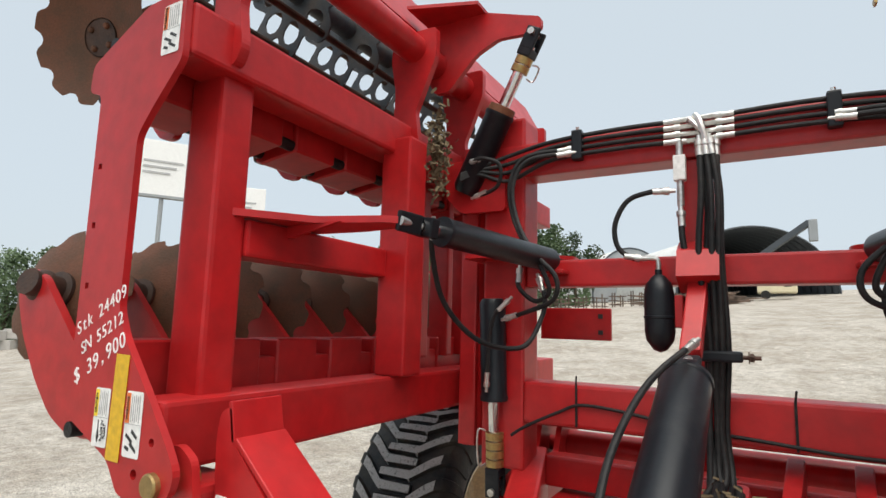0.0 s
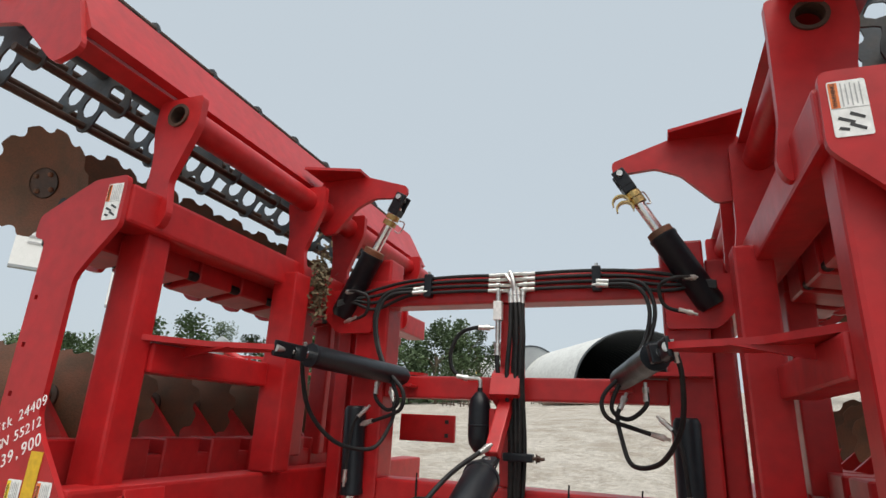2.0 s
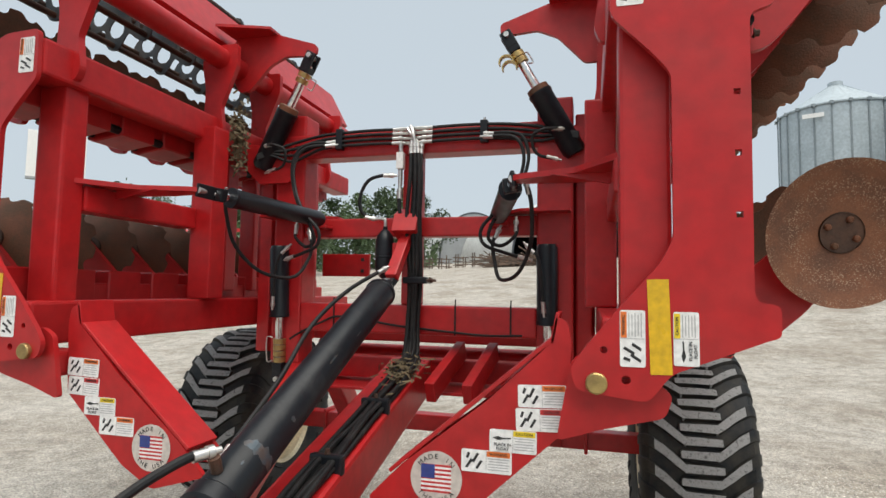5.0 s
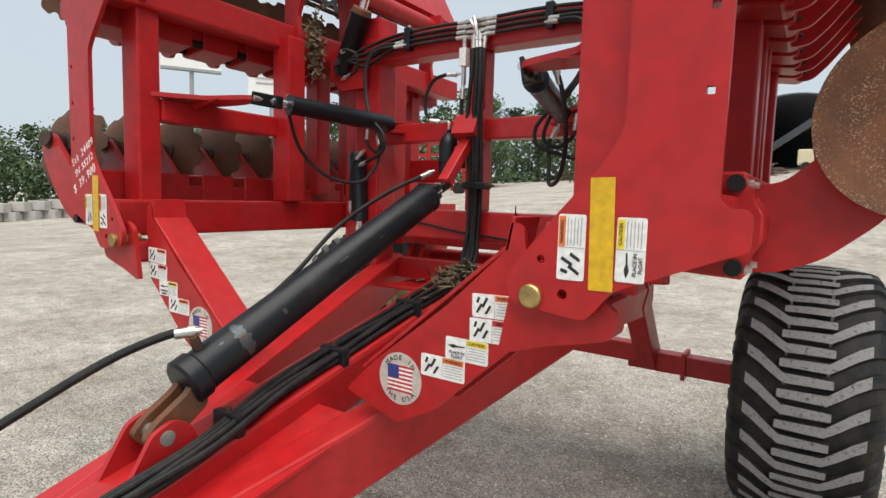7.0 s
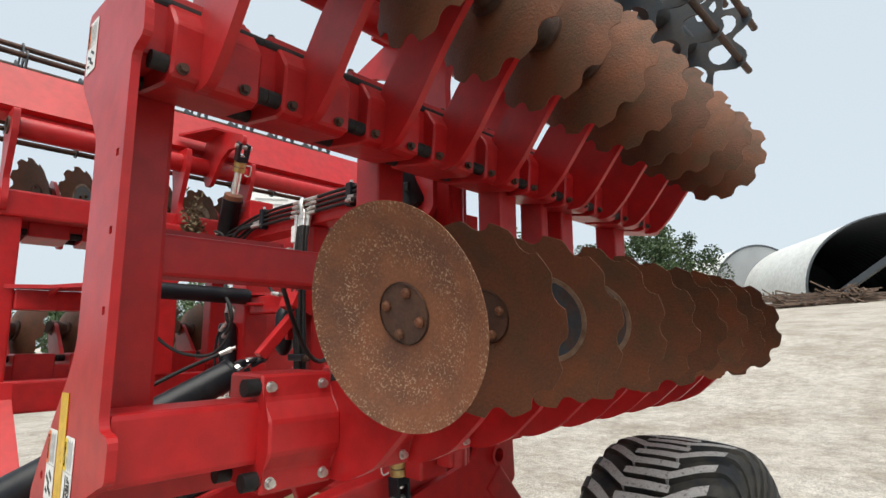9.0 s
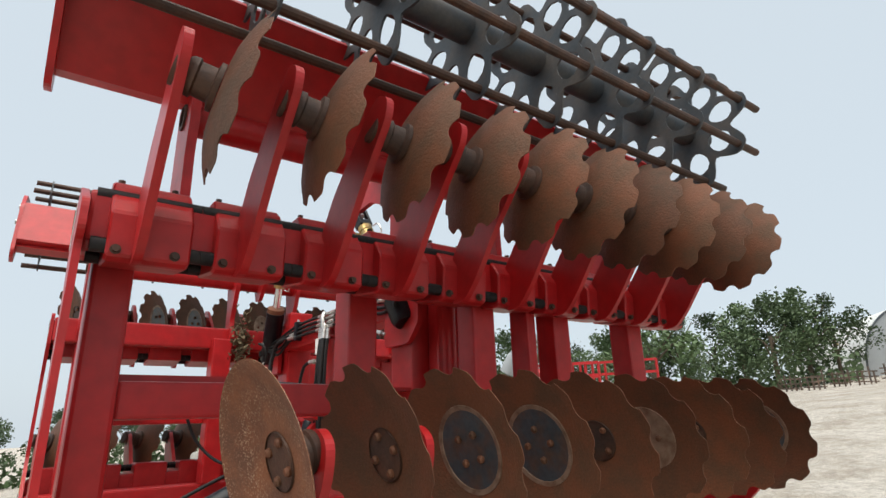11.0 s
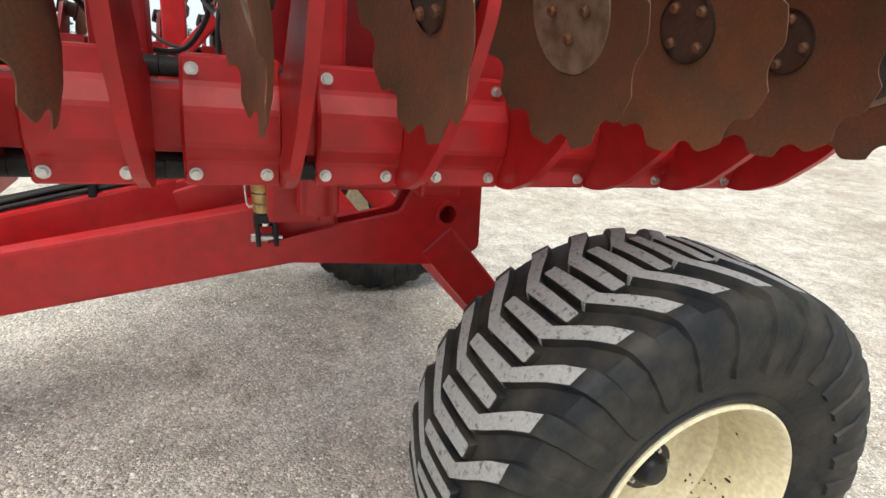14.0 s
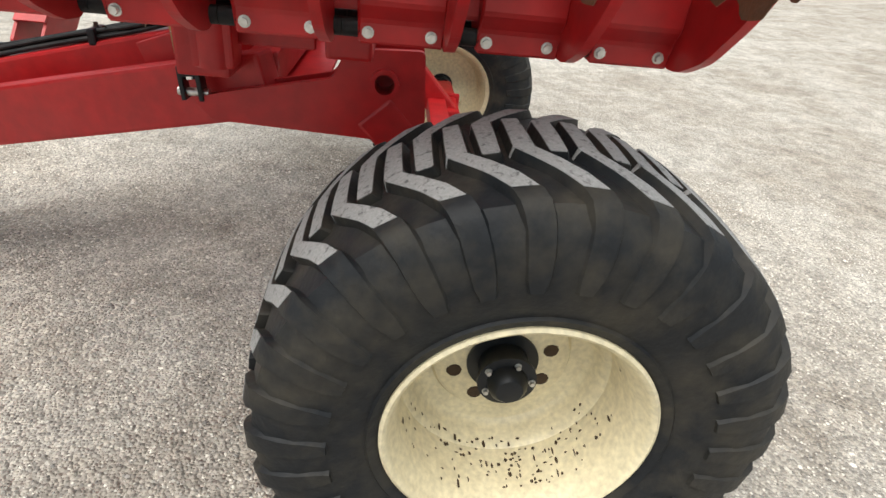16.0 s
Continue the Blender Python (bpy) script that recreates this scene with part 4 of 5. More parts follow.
def hose(pts, r=0.0095, ends=(True, True), label="black rubber hydraulic hose with zinc ends"):
    h = thing("hydraulic_hose", pts[0], label, "hydraulic hose", "hydraulic hoses")
    part("tube", sweep(pts, r, 10, 7), HOSE, h, smooth=True)
    for k, on in enumerate(ends):
        if on:
            p, q = (Vector(pts[0]), Vector(pts[1])) if k == 0 else (Vector(pts[-1]), Vector(pts[-2]))
            d = (q - p).normalized()
            part("fitting", lathe(p, d, [(-0.02, 0), (-0.02, r * 0.8), (0.0, r * 0.8), (0.0, r * 1.5), (0.018, r * 1.5), (0.018, r * 1.2), (0.055, r * 1.25), (0.055, 0)], 12), ZINC, h, "zinc crimp fitting", True)
    return h


# four lines along the top beam, with clamps
for k, z in enumerate((2.492, 2.467, 2.440, 2.413)):
    yy = 1.872 - 0.004 * k
    hose([(-0.03, yy, z), (-0.25, yy, z + 0.004), (-0.50, yy - 0.002, z - 0.008), (-0.68, yy - 0.01, z - 0.045 - 0.01 * k), (-0.80, 1.82, 2.40 - 0.01 * k), (-0.87, 1.79, 2.37 - 0.008 * k)], 0.0085, (True, False))
    hose([(0.085, yy, z), (0.30, yy, z + 0.004), (0.52, yy - 0.002, z - 0.004), (0.70, yy - 0.01, z - 0.03), (0.82, 1.82, 2.42 - 0.01 * k), (0.90, 1.80, 2.40 - 0.008 * k)], 0.0085, (True, False))
for x in (-0.40, 0.42):
    c = thing("hose_clamp", (x, 1.86, 2.40), "black hose clamp bolted to the top beam", "hose clamp", "hose clamps")
    part("block", box(x - 0.02, x + 0.02, 1.848, 1.888, 2.395, 2.512, bevel=0.006), BLACK, c)
    part("bolt", bolt(bmesh.new(), (x, 1.87, 2.512), (0, 0, 1), 0.008), ZINC, c)
man = thing("hose_manifold", (0.03, 1.86, 2.40), "zinc hose tee manifold on the top beam", "manifold")
for z in (2.492, 2.467, 2.440, 2.413):
    part("union", cyl((-0.05, 1.87, z), (0.10, 1.87, z), 0.011, seg=6), ZINC, man)
part("elbow", sweep([(0.02, 1.855, 2.50), (0.035, 1.84, 2.47), (0.05, 1.84, 2.40)], 0.011, 8, 4), ZINC, man, smooth=True)
part("elbow", sweep([(0.0, 1.855, 2.49), (0.03, 1.845, 2.45), (0.06, 1.85, 2.41)], 0.010, 8, 4), ZINC, man, smooth=True)
part("valve_block", box(-0.055, -0.015, 1.84, 1.88, 2.27, 2.36, bevel=0.004), WHITE, man, "off-white valve block")
part("stem", cyl((-0.035, 1.86, 2.18), (-0.035, 1.86, 2.42), 0.012, seg=10), ZINC, man, smooth=True)
# drop bundle in front of the centre post
for k in range(7):
    dx, dy = 0.030 + 0.017 * (k % 4), 1.86 - 0.018 * (k // 4)
    rnd = random.Random(k)
    hose([(dx, dy, 2.40), (dx + 0.006 + rnd.uniform(-.01, .02), dy - 0.02, 2.22), (dx + rnd.uniform(-.015, .02), dy - 0.02, 1.98), (dx + 0.012, dy - 0.01, 1.70),
          (dx + rnd.uniform(-.01, .01), dy, 1.45), (dx + 0.01, dy - 0.04, 1.30), (dx - 0.0 + rnd.uniform(-.05, .05), dy - 0.16, 1.235)], 0.0105, (True, False))
hose([(-0.035, 1.855, 2.16), (-0.03, 1.84, 2.05), (0.0, 1.84, 1.92), (0.03, 1.845, 1.75), (0.03, 1.84, 1.45), (0.03, 1.78, 1.26)], 0.0105, (True, False))
hose([(-0.07, 1.85, 2.235), (-0.13, 1.84, 2.235), (-0.21, 1.84, 2.21), (-0.255, 1.84, 2.13), (-0.25, 1.84, 2.05), (-0.21, 1.85, 2.008), (-0.175, 1.86, 2.002)], 0.0095)
# loops at the wing cylinders and lift cylinders
for s in (1, -1):
    hose([(s * 0.42, 1.86, 2.44), (s * 0.60, 1.83, 2.42), (s * 0.655, 1.81, 2.32), (s * 0.64, 1.79, 2.20), (s * 0.58, 1.75, 2.08), (s * 0.50, 1.73, 1.97), (s * 0.47, 1.74, 1.88), (s * 0.53, 1.76, 1.845), (s * 0.60, 1.77, 1.90), (s * 0.60, 1.78, 1.97)], 0.009)
    hose([(s * 0.42, 1.85, 2.42), (s * 0.58, 1.81, 2.40), (s * 0.635, 1.79, 2.30), (s * 0.61, 1.77, 2.16), (s * 0.53, 1.72, 2.03), (s * 0.44, 1.72, 1.93), (s * 0.45, 1.73, 1.85), (s * 0.55, 1.76, 1.81), (s * 0.66, 1.79, 1.78)], 0.009)
    hose([(s * 0.70, 1.30, 2.07), (s * 0.72, 1.33, 1.98), (s * 0.71, 1.40, 1.82), (s * 0.64, 1.52, 1.70), (s * 0.54, 1.66, 1.68), (s * 0.50, 1.74, 1.78), (s * 0.49, 1.75, 1.86), (s * 0.52, 1.77, 1.93)], 0.009)
    hose([(s * 0.82, 1.79, 2.42), (s * 0.74, 1.74, 2.41), (s * 0.68, 1.76, 2.38), (s * 0.70, 1.78, 2.30), (s * 0.80, 1.79, 2.27)], 0.008)
    hose([(s * 0.735, 1.785, 1.52), (s * 0.73, 1.78, 1.60), (s * 0.72, 1.775, 1.72), (s * 0.70, 1.78, 1.80), (s * 0.65, 1.79, 1.85)], 0.008)
# bundle along the drawbar
for k in range(8):
    x = 0.045 + 0.020 * (k % 4)
    z = 0.016 + 0.020 * (k // 4)
    rnd = random.Random(20 + k)
    line = []
    for y in (1.78, 1.5, 1.2, 0.9, 0.6, 0.3, 0.0, -0.4, -0.9):
        line.append((x + rnd.uniform(-0.012, 0.012) + (0.05 if y < 0.4 else 0), y, 0.51 + 0.249 * (y + 1.1) + z + rnd.uniform(0, 0.010) + (0.015 if y > 1.6 else 0)))
    hose(line, 0.0105, (False, False))
hose([(-0.01, 0.365, 1.19), (-0.045, 0.30, 1.185), (-0.10, 0.16, 1.13), (-0.15, -0.05, 1.02), (-0.2, -0.35, 0.86)], 0.013, (True, False))
# black clamps that hold the drawbar hoses, and a cable tied along the lower beam
for y in (1.30, 0.86, 0.42, 0.02):
    z = 0.51 + 0.249 * (y + 1.1)
    x = 0.075 + (0.05 if y < 0.4 else 0.0)
    c = thing("hose_clamp", (x, y, z), "black hose clamp on the drawbar", "hose clamp", "hose clamps")
    part("block", box(x - 0.062, x + 0.062, y - 0.016, y + 0.016, z - 0.01, z + 0.058, bevel=0.008), BLACK, c)
    part("bolt", bolt(bmesh.new(), (x, y, z + 0.058), (0, 0, 1), 0.009, 0.014), RUST_DARK, c)
c = thing("hose_clamp", (0.065, 1.83, 1.68), "black hose clamp with a long bolt at the tower post", "hose clamp", "hose clamps")
part("block", box(0.005, 0.135, 1.808, 1.86, 1.655, 1.69, bevel=0.008), BLACK, c)
part("bolt", cyl((0.12, 1.82, 1.672), (0.185, 1.82, 1.672), 0.007, seg=8), RUST_DARK, c, smooth=True)
part("nut", bolt(bmesh.new(), (0.15, 1.82, 1.672), (1, 0, 0), 0.014, 0.012), RUST_DARK, c)
hose([(0.62, 1.885, 1.40), (0.42, 1.89, 1.395), (0.20, 1.892, 1.41), (-0.05, 1.89, 1.43), (-0.25, 1.892, 1.46), (-0.40, 1.89, 1.47), (-0.48, 1.885, 1.44), (-0.60, 1.86, 1.38), (-0.66, 1.85, 1.34)], 0.006, (False, False), "thin black cable tied along the lower beam")
for x in (-0.42, 0.27, 0.56):
    t = thing("cable_tie", (x, 1.89, 1.40), "black cable tie round the lower beam", "cable tie", "cable ties")
    part("band", box(x - 0.004, x + 0.004, 1.893, 1.8985, 1.39, 1.545, bevel=0), HOSE, t)
    part("tail", beam((x, 1.893, 1.54), (x + 0.004, 1.885, 1.575), 0.006, 0.003, bevel=0), HOSE, t)
hose([(0.03, 1.50, 1.72), (-0.06, 1.30, 1.62), (-0.10, 1.05, 1.48), (-0.09, 0.80, 1.30), (-0.09, 0.5, 1.12)], 0.009, (True, True))


# ---- decals and writing ----
def face(cx, y, cz, turn=0.0):
    """A pose for flat marks that face the front (towards -y)."""
    return Matrix.Translation((cx, y, cz)) @ Matrix.Rotation(radians(90), 4, "X") @ Matrix.Rotation(radians(turn), 4, "Z")


def flat(m, pts, depth=0.0006):
    bm = plate(pts, "z", 0.0, depth)
    bm.transform(m)
    return bm


def rect(w, h, cx=0.0, cz=0.0):
    return [(cx - w / 2, cz - h / 2), (cx + w / 2, cz - h / 2), (cx + w / 2, cz + h / 2), (cx - w / 2, cz + h / 2)]


def decal(parent, m, w, h, head, word, picture, upright=False, words=""):
    """A white safety decal: coloured head with a word, fine print, and a pictogram in the other half."""
    d = part("decal", flat(m, rounded(rect(w, h), 0.006, 3), 0.001), WHITE, parent, "white safety decal")
    up = lambda z: m @ Matrix.Translation((0, 0, z))
    long, short = (h, w) if upright else (w, h)
    half = Matrix() if not upright else Matrix.Rotation(radians(90), 4, "Z")
    g = up(0.0012) @ half
    sgn = 1 if picture == "right" else -1
    tx = -sgn * long * 0.24
    part("head", flat(g, rect(long * 0.46, short * 0.24, tx, short * 0.35)), head, d)
    text_mesh(word, short * 0.17, INK, g @ Matrix.Translation((tx, short * 0.35, 0.0012)), d, "word")
    for k in range(5):
        part("print_line", flat(g, rect(long * (0.42 - 0.05 * (k % 2)), short * 0.035, tx, short * (0.14 - 0.12 * k))), GREYINK, d)
    px = -tx
    if words:
        text_mesh(words, short * 0.19, INK, g @ Matrix.Translation((px + long * 0.02, -short * 0.26, 0.0012)), d, "word")
        part("pictogram", flat(g, rounded([(px - long * .2, short * .12), (px - long * .08, short * .2), (px + long * .03, short * .14), (px + long * .2, short * .16), (px + long * .2, short * .10), (px + long * .03, short * .08), (px - long * .08, short * .02)], 0.002, 2)), INK, d)
    else:
        for a, b, c, e in ((-.18, -.3, -.02, .05), (-.05, -.05, .1, .32), (.02, -.32, .17, .0), (-.17, .12, -.08, .33)):
            part("pictogram", flat(g, [(px + long * a, short * b), (px + long * (a + .05), short * (b - .03)), (px + long * c, short * e), (px + long * (c - .05), short * (e + .05))]), INK, d)
    part("divider", flat(g, rect(0.0012, short * 0.98, 0, 0)), GREYINK, d)
    return d


for s in (1, -1):
    w, ep = WINGS[s]
    part("reflector_strip", flat(face(s * 1.123, 0.597, 1.539, 1.5 * s), rect(0.053, 0.243), 0.001), YELLOW, ep, "yellow reflective strip")
    decal(ep, face(s * 1.057, 0.597, 1.507), 0.063, 0.146, ORANGE, "WARNING", "left", True)
    decal(ep, face(s * 1.186, 0.597, 1.510), 0.061, 0.136, YELLOW_D, "CAUTION", "left", True, "PLACE IN\nFLOAT")
    decal(ep, face(s * 1.058, 0.597, 2.468), 0.070, 0.133, ORANGE, "WARNING", "left", True)
    rest = REST[s]
    decal(rest, face(s * 0.818, 0.699, 1.326, 2 if s > 0 else -2), 0.138, 0.064, ORANGE, "WARNING", "left")
    decal(rest, face(s * 0.812, 0.699, 1.259, 2 if s > 0 else -2), 0.138, 0.064, FLAGRED, "DANGER", "left")
    decal(rest, face(s * 0.735, 0.699, 1.193), 0.136, 0.064, YELLOW_D, "CAUTION", "left", False, "PLACE IN\nFLOAT")
    decal(rest, face(s * 0.658, 0.699, 1.130), 0.148, 0.064, ORANGE, "WARNING", "left")
    m = face(s * 0.508, 0.699, 1.068)
    badge = part("badge", flat(m, ring(0, 0, 0.079, 40), 0.001), BADGE, rest, "round silver badge with striped flag")
    m2 = m @ Matrix.Translation((0, 0, 0.0012))
    for k in range(7):
        part("stripe", flat(m2, rect(0.092, 0.0062, 0, -0.037 + 0.0124 * k)), FLAGRED, badge)
        if k < 6:
            part("stripe", flat(m2, rect(0.092, 0.0062, 0, -0.0308 + 0.0124 * k)), WHITE, badge)
    part("canton", flat(m2 @ Matrix.Translation((0, 0, 0.0008)), rect(0.042, 0.040, -0.025, 0.020)), NAVY, badge)
    for words, base, sense in (("MADE IN", 90, -1), ("THE USA", -90, 1)):
        for i, ch in enumerate(words):
            if ch == " ":
                continue
            a = radians(base + sense * (i - (len(words) - 1) / 2) * 16)
            text_mesh(ch, 0.021, INK, m2 @ Matrix.Translation((0.063 * math.cos(a), 0.063 * math.sin(a), 0.0004)) @ Matrix.Rotation(a + (-math.pi / 2 if sense < 0 else math.pi / 2), 4, "Z"), badge, "letter")
shear = Matrix(((1, 0.2, 0, 0), (0, 1, 0, 0), (0, 0, 1, 0), (0, 0, 0, 1)))
for words, cx, cz, size in (("Stk 24409", -1.235, 1.762, 0.045), ("SN 55212", -1.222, 1.706, 0.043), ("$ 39,900", -1.222, 1.645, 0.052)):
    m = face(cx, 0.597, cz, 27) @ shear
    for k, ch in enumerate(words):
        if ch != " ":
            text_mesh(ch, size, CHALK, m @ Matrix.Translation(((k - (len(words) - 1) / 2) * size * 0.56, 0, 0)), WINGS[-1][1], "paint_marker_writing")

# hay caught at the hinges
for s in (-1,):
    rnd = random.Random(3)
    bm = bmesh.new()
    for k in range(160):
        c = V(0.08 + rnd.gauss(0, 0.045), 1.62 + rnd.gauss(0, 0.09), 0)
        c.z = 0.555 + 0.249 * (c.y + 1.1) + abs(rnd.gauss(0, 0.02))
        d = V(rnd.gauss(0, 1), rnd.gauss(0, 1), rnd.gauss(0, 0.5)).normalized() * rnd.uniform(0.006, 0.028)
        n = d.orthogonal().normalized() * 0.004
        bm.faces.new([bm.verts.new(c + n + d), bm.verts.new(c - n + d), bm.verts.new(c - n - d), bm.verts.new(c + n - d)])
    for k in range(420):
        c = V(s * (0.915 + rnd.gauss(0, 0.015)), 1.68 + rnd.gauss(0, 0.03), 2.44 + rnd.gauss(0, 0.085))
        d = V(rnd.gauss(0, 1), rnd.gauss(0, 1), rnd.gauss(0, 1)).normalized() * rnd.uniform(0.006, 0.02)
        n = d.orthogonal().normalized() * 0.005
        bm.faces.new([bm.verts.new(c + n + d), bm.verts.new(c - n + d), bm.verts.new(c - n - d), bm.verts.new(c + n - d)])
    solid("plant_litter", bm, HAY, "dry plant litter caught at the hinge and drawbar", "plant litter", kind="stuff")


# ---- far side of the yard ----
def polar(az, d, up=0.0):
    x, y = 0.8 + d * math.sin(radians(az)), -0.6 + d * math.cos(radians(az))
    return V(x, y, lift(x, y) + up)


def build_bin(az, d, r, el, label, logo):
    p = polar(az, d)
    top = 1.75 + d * math.tan(radians(el))
    h = top - p.z
    b = thing("grain_bin", p, label, "grain bin", "grain bins")
    prof = [(-0.5, r)]
    k = int(h / 0.42)
    for i in range(k):
        z = h * i / k
        prof += [(z, r), (z + h / k * 0.5, r + 0.022)]
    prof.append((h, r))
    part("wall", lathe(p, (0, 0, 1), prof, 72), GALV, b, "corrugated galvanised wall", True)
    part("roof", lathe(p + V(0, 0, h), (0, 0, 1), [(-0.05, r + 0.12), (0.05, r + 0.12), (r * 0.58, 0.45), (r * 0.58 + 0.3, 0.45), (r * 0.58 + 0.3, 0.0)], 36), GALV, b)
    for i in range(22):
        a = i * 2 * math.pi / 22
        q = p + V((r + 0.03) * math.cos(a), (r + 0.03) * math.sin(a), 0)
        part("stiffener", beam(q, q + V(0, 0, h), 0.10, 0.07, up=(math.cos(a), math.sin(a), 0), bevel=0), LATTICE, b)
        e = p + V((r + 0.1) * math.cos(a), (r + 0.1) * math.sin(a), h)
        part("roof_rib", beam(e, p + V(0.46 * math.cos(a), 0.46 * math.sin(a), h + r * 0.58), 0.06, 0.06, bevel=0), GALV, b)
        part("eave_clip", box(e.x - 0.10, e.x + 0.10, e.y - 0.10, e.y + 0.10, e.z - 0.12, e.z + 0.08, bevel=0), LATTICE, b)
    toward = (V(0.8, -0.6, 0) - V(p.x, p.y, 0)).normalized()
    side = V(-toward.y, toward.x, 0)
    q = p + toward * (r + 0.12) + V(0, 0, h - 0.75) + side * (-r * 0.35)
    if logo:
        bm = lathe(q, toward + side * (-0.35), [(0, 0.0), (0, 0.36), (0.04, 0.36), (0.04, 0)], 24)
        bmesh.ops.scale(bm, vec=(1, 1, 0.55), verts=bm.verts, space=Matrix.Translation(-q))
        part("logo_plate", bm, YELLOW_D, b, "oval yellow plate")
    else:
        part("logo_plate", beam(q - side * 0.6, q + side * 0.6, 0.05, 0.28, bevel=0), WHITE, b, "white plate")
    q = p + toward * (r + 0.35) + side * (r * 0.1)
    part("hatch_frame", beam(q - side * 0.7 + V(0, 0, 1.15), q + side * 0.7 + V(0, 0, 1.15), 0.5, 0.16, bevel=0), LATTICE, b)
    part("hatch", beam(q - side * 0.6 + V(0, 0, 0.55), q + side * 0.6 + V(0, 0, 0.55), 0.4, 1.0, bevel=0), LINER, b)
    part("plinth", lathe(p, (0, 0, 1), [(-1.5, r + 0.4), (0.25, r + 0.4), (0.25, r)], 48), CONCRETE, b)
    lad = p + toward * (r * 0.7) + side * (r * 0.85)
    part("ladder", beam(lad, lad + V(0, 0, h), 0.35, 0.30, bevel=0), LATTICE, b)
    return b


build_bin(33.2, 40, 3.38, 17.9, "tall galvanised corrugated grain bin with oval yellow plate", True)
build_bin(21.2, 46, 3.45, 15.0, "galvanised grain bin with white name plate", False)
build_bin(44.5, 60, 3.6, 15.0, "galvanised grain bin behind the elevator leg", False)
p = polar(26.7, 44)
t = thing("surge_tank", p, "slim galvanised tank between the grain bins", "tank")
part("shell", lathe(p, (0, 0, 1), [(-0.5, 0.85), (10.0, 0.85), (10.7, 0.3), (10.7, 0)], 32), GALV, t, smooth=True)
for k in range(10):
    part("hoop", lathe(p + V(0, 0, 0.5 + k), (0, 0, 1), [(0, 0.85), (0, 0.89), (0.08, 0.89), (0.08, 0.85)], 32), LATTICE, t)


def build_leg():
    p = polar(41.2, 46)
    H = 30.0 - p.z + 1.5
    g = thing("elevator_tower", p, "galvanised lattice elevator tower with catwalks and spouts", "grain elevator")
    w = 1.15
    corners = [V(-w, -w, 0), V(w, -w, 0), V(w, w, 0), V(-w, w, 0)]
    for c in corners:
        part("leg", beam(p + c * 1.35 - V(0, 0, 0.5), p + c * 0.8 + V(0, 0, H), 0.14, 0.14, bevel=0), LATTICE, g)
    levels = 14
    for k in range(levels):
        z0, z1 = H * k / levels, H * (k + 1) / levels
        f0, f1 = 1.35 - 0.55 * k / levels, 1.35 - 0.55 * (k + 1) / levels
        for i in range(4):
            a, b = corners[i], corners[(i + 1) % 4]
            part("brace", beam(p + a * f0 + V(0, 0, z0), p + b * f1 + V(0, 0, z1), 0.06, 0.06, bevel=0), LATTICE, g)
            part("brace", beam(p + b * f0 + V(0, 0, z0), p + a * f1 + V(0, 0, z1), 0.06, 0.06, bevel=0), LATTICE, g)
            part("girt", beam(p + a * f1 + V(0, 0, z1), p + b * f1 + V(0, 0, z1), 0.06, 0.06, bevel=0), LATTICE, g)
    for dx in (-0.35, 0.35):
        part("bucket_trunk", box(p.x + dx - 0.22, p.x + dx + 0.22, p.y - 0.3, p.y + 0.3, p.z, p.z + H, bevel=0), GALV, g)
    part("platform", box(p.x - 1.8, p.x + 2.4, p.y - 1.6, p.y + 1.6, p.z + H, p.z + H + 0.25, bevel=0), LATTICE, g)
    for k in range(9):
        x = p.x - 1.8 + 4.2 * k / 8
        part("rail_post", box(x - 0.03, x + 0.03, p.y - 1.63, p.y - 1.57, p.z + H + 0.25, p.z + H + 1.35, bevel=0), LATTICE, g)
    for z in (0.8, 1.35):
        part("rail", box(p.x - 1.8, p.x + 2.4, p.y - 1.63, p.y - 1.57, p.z + H + z - 0.03, p.z + H + z + 0.03, bevel=0), LATTICE, g)
    part("head", box(p.x - 0.9, p.x + 0.9, p.y - 0.5, p.y + 0.5, p.z + H + 0.25, p.z + H + 1.5, bevel=0.1), GALV, g)
    part("drive_guard", box(p.x - 1.3, p.x + 0.2, p.y - 1.2, p.y - 0.6, p.z + H + 0.9, p.z + H + 1.5, bevel=0.05), STRAW, g, "yellow drive guard")
    # catwalk conveyor across, spouts down
    for az0, e0, az1, e1 in ((30.0, 24.5, 41.0, 27.0), (41.2, 27.0, 52.0, 29.5)):
        a, b = polar(az0, 46), polar(az1, 46)
        a.z, b.z = 1.75 + 46 * math.tan(radians(e0)), 1.75 + 46 * math.tan(radians(e1))
        part("conveyor", beam(a, b, 0.9, 0.5, bevel=0), LATTICE, g)
        for o in (0.55, 0.85, 1.3):
            part("catwalk_rail", beam(a + V(0, 0, o), b + V(0, 0, o), 0.05, 0.05, bevel=0), LATTICE, g)
        for k in range(15):
            q = a.lerp(b, k / 14)
            part("catwalk_post", beam(q + V(0, 0, 0.2), q + V(0, 0, 1.3), 0.05, 0.05, up=(1, 0, 0), bevel=0), LATTICE, g)
    for az0, e0, az1, e1 in ((40.0, 29.5, 47.5, 20.0), (41.5, 26.5, 49.5, 20.0), (40.5, 28.0, 35.6, 21.5), (40.2, 27.5, 37.0, 23.0)):
        a, b = polar(az0, 45), polar(az1, 43)
        a.z, b.z = 1.75 + 45 * math.tan(radians(e0)), 1.75 + 43 * math.tan(radians(e1))
        part("spout", cyl(a, b, 0.16, seg=10), GALV, g, smooth=True)
    return g


build_leg()

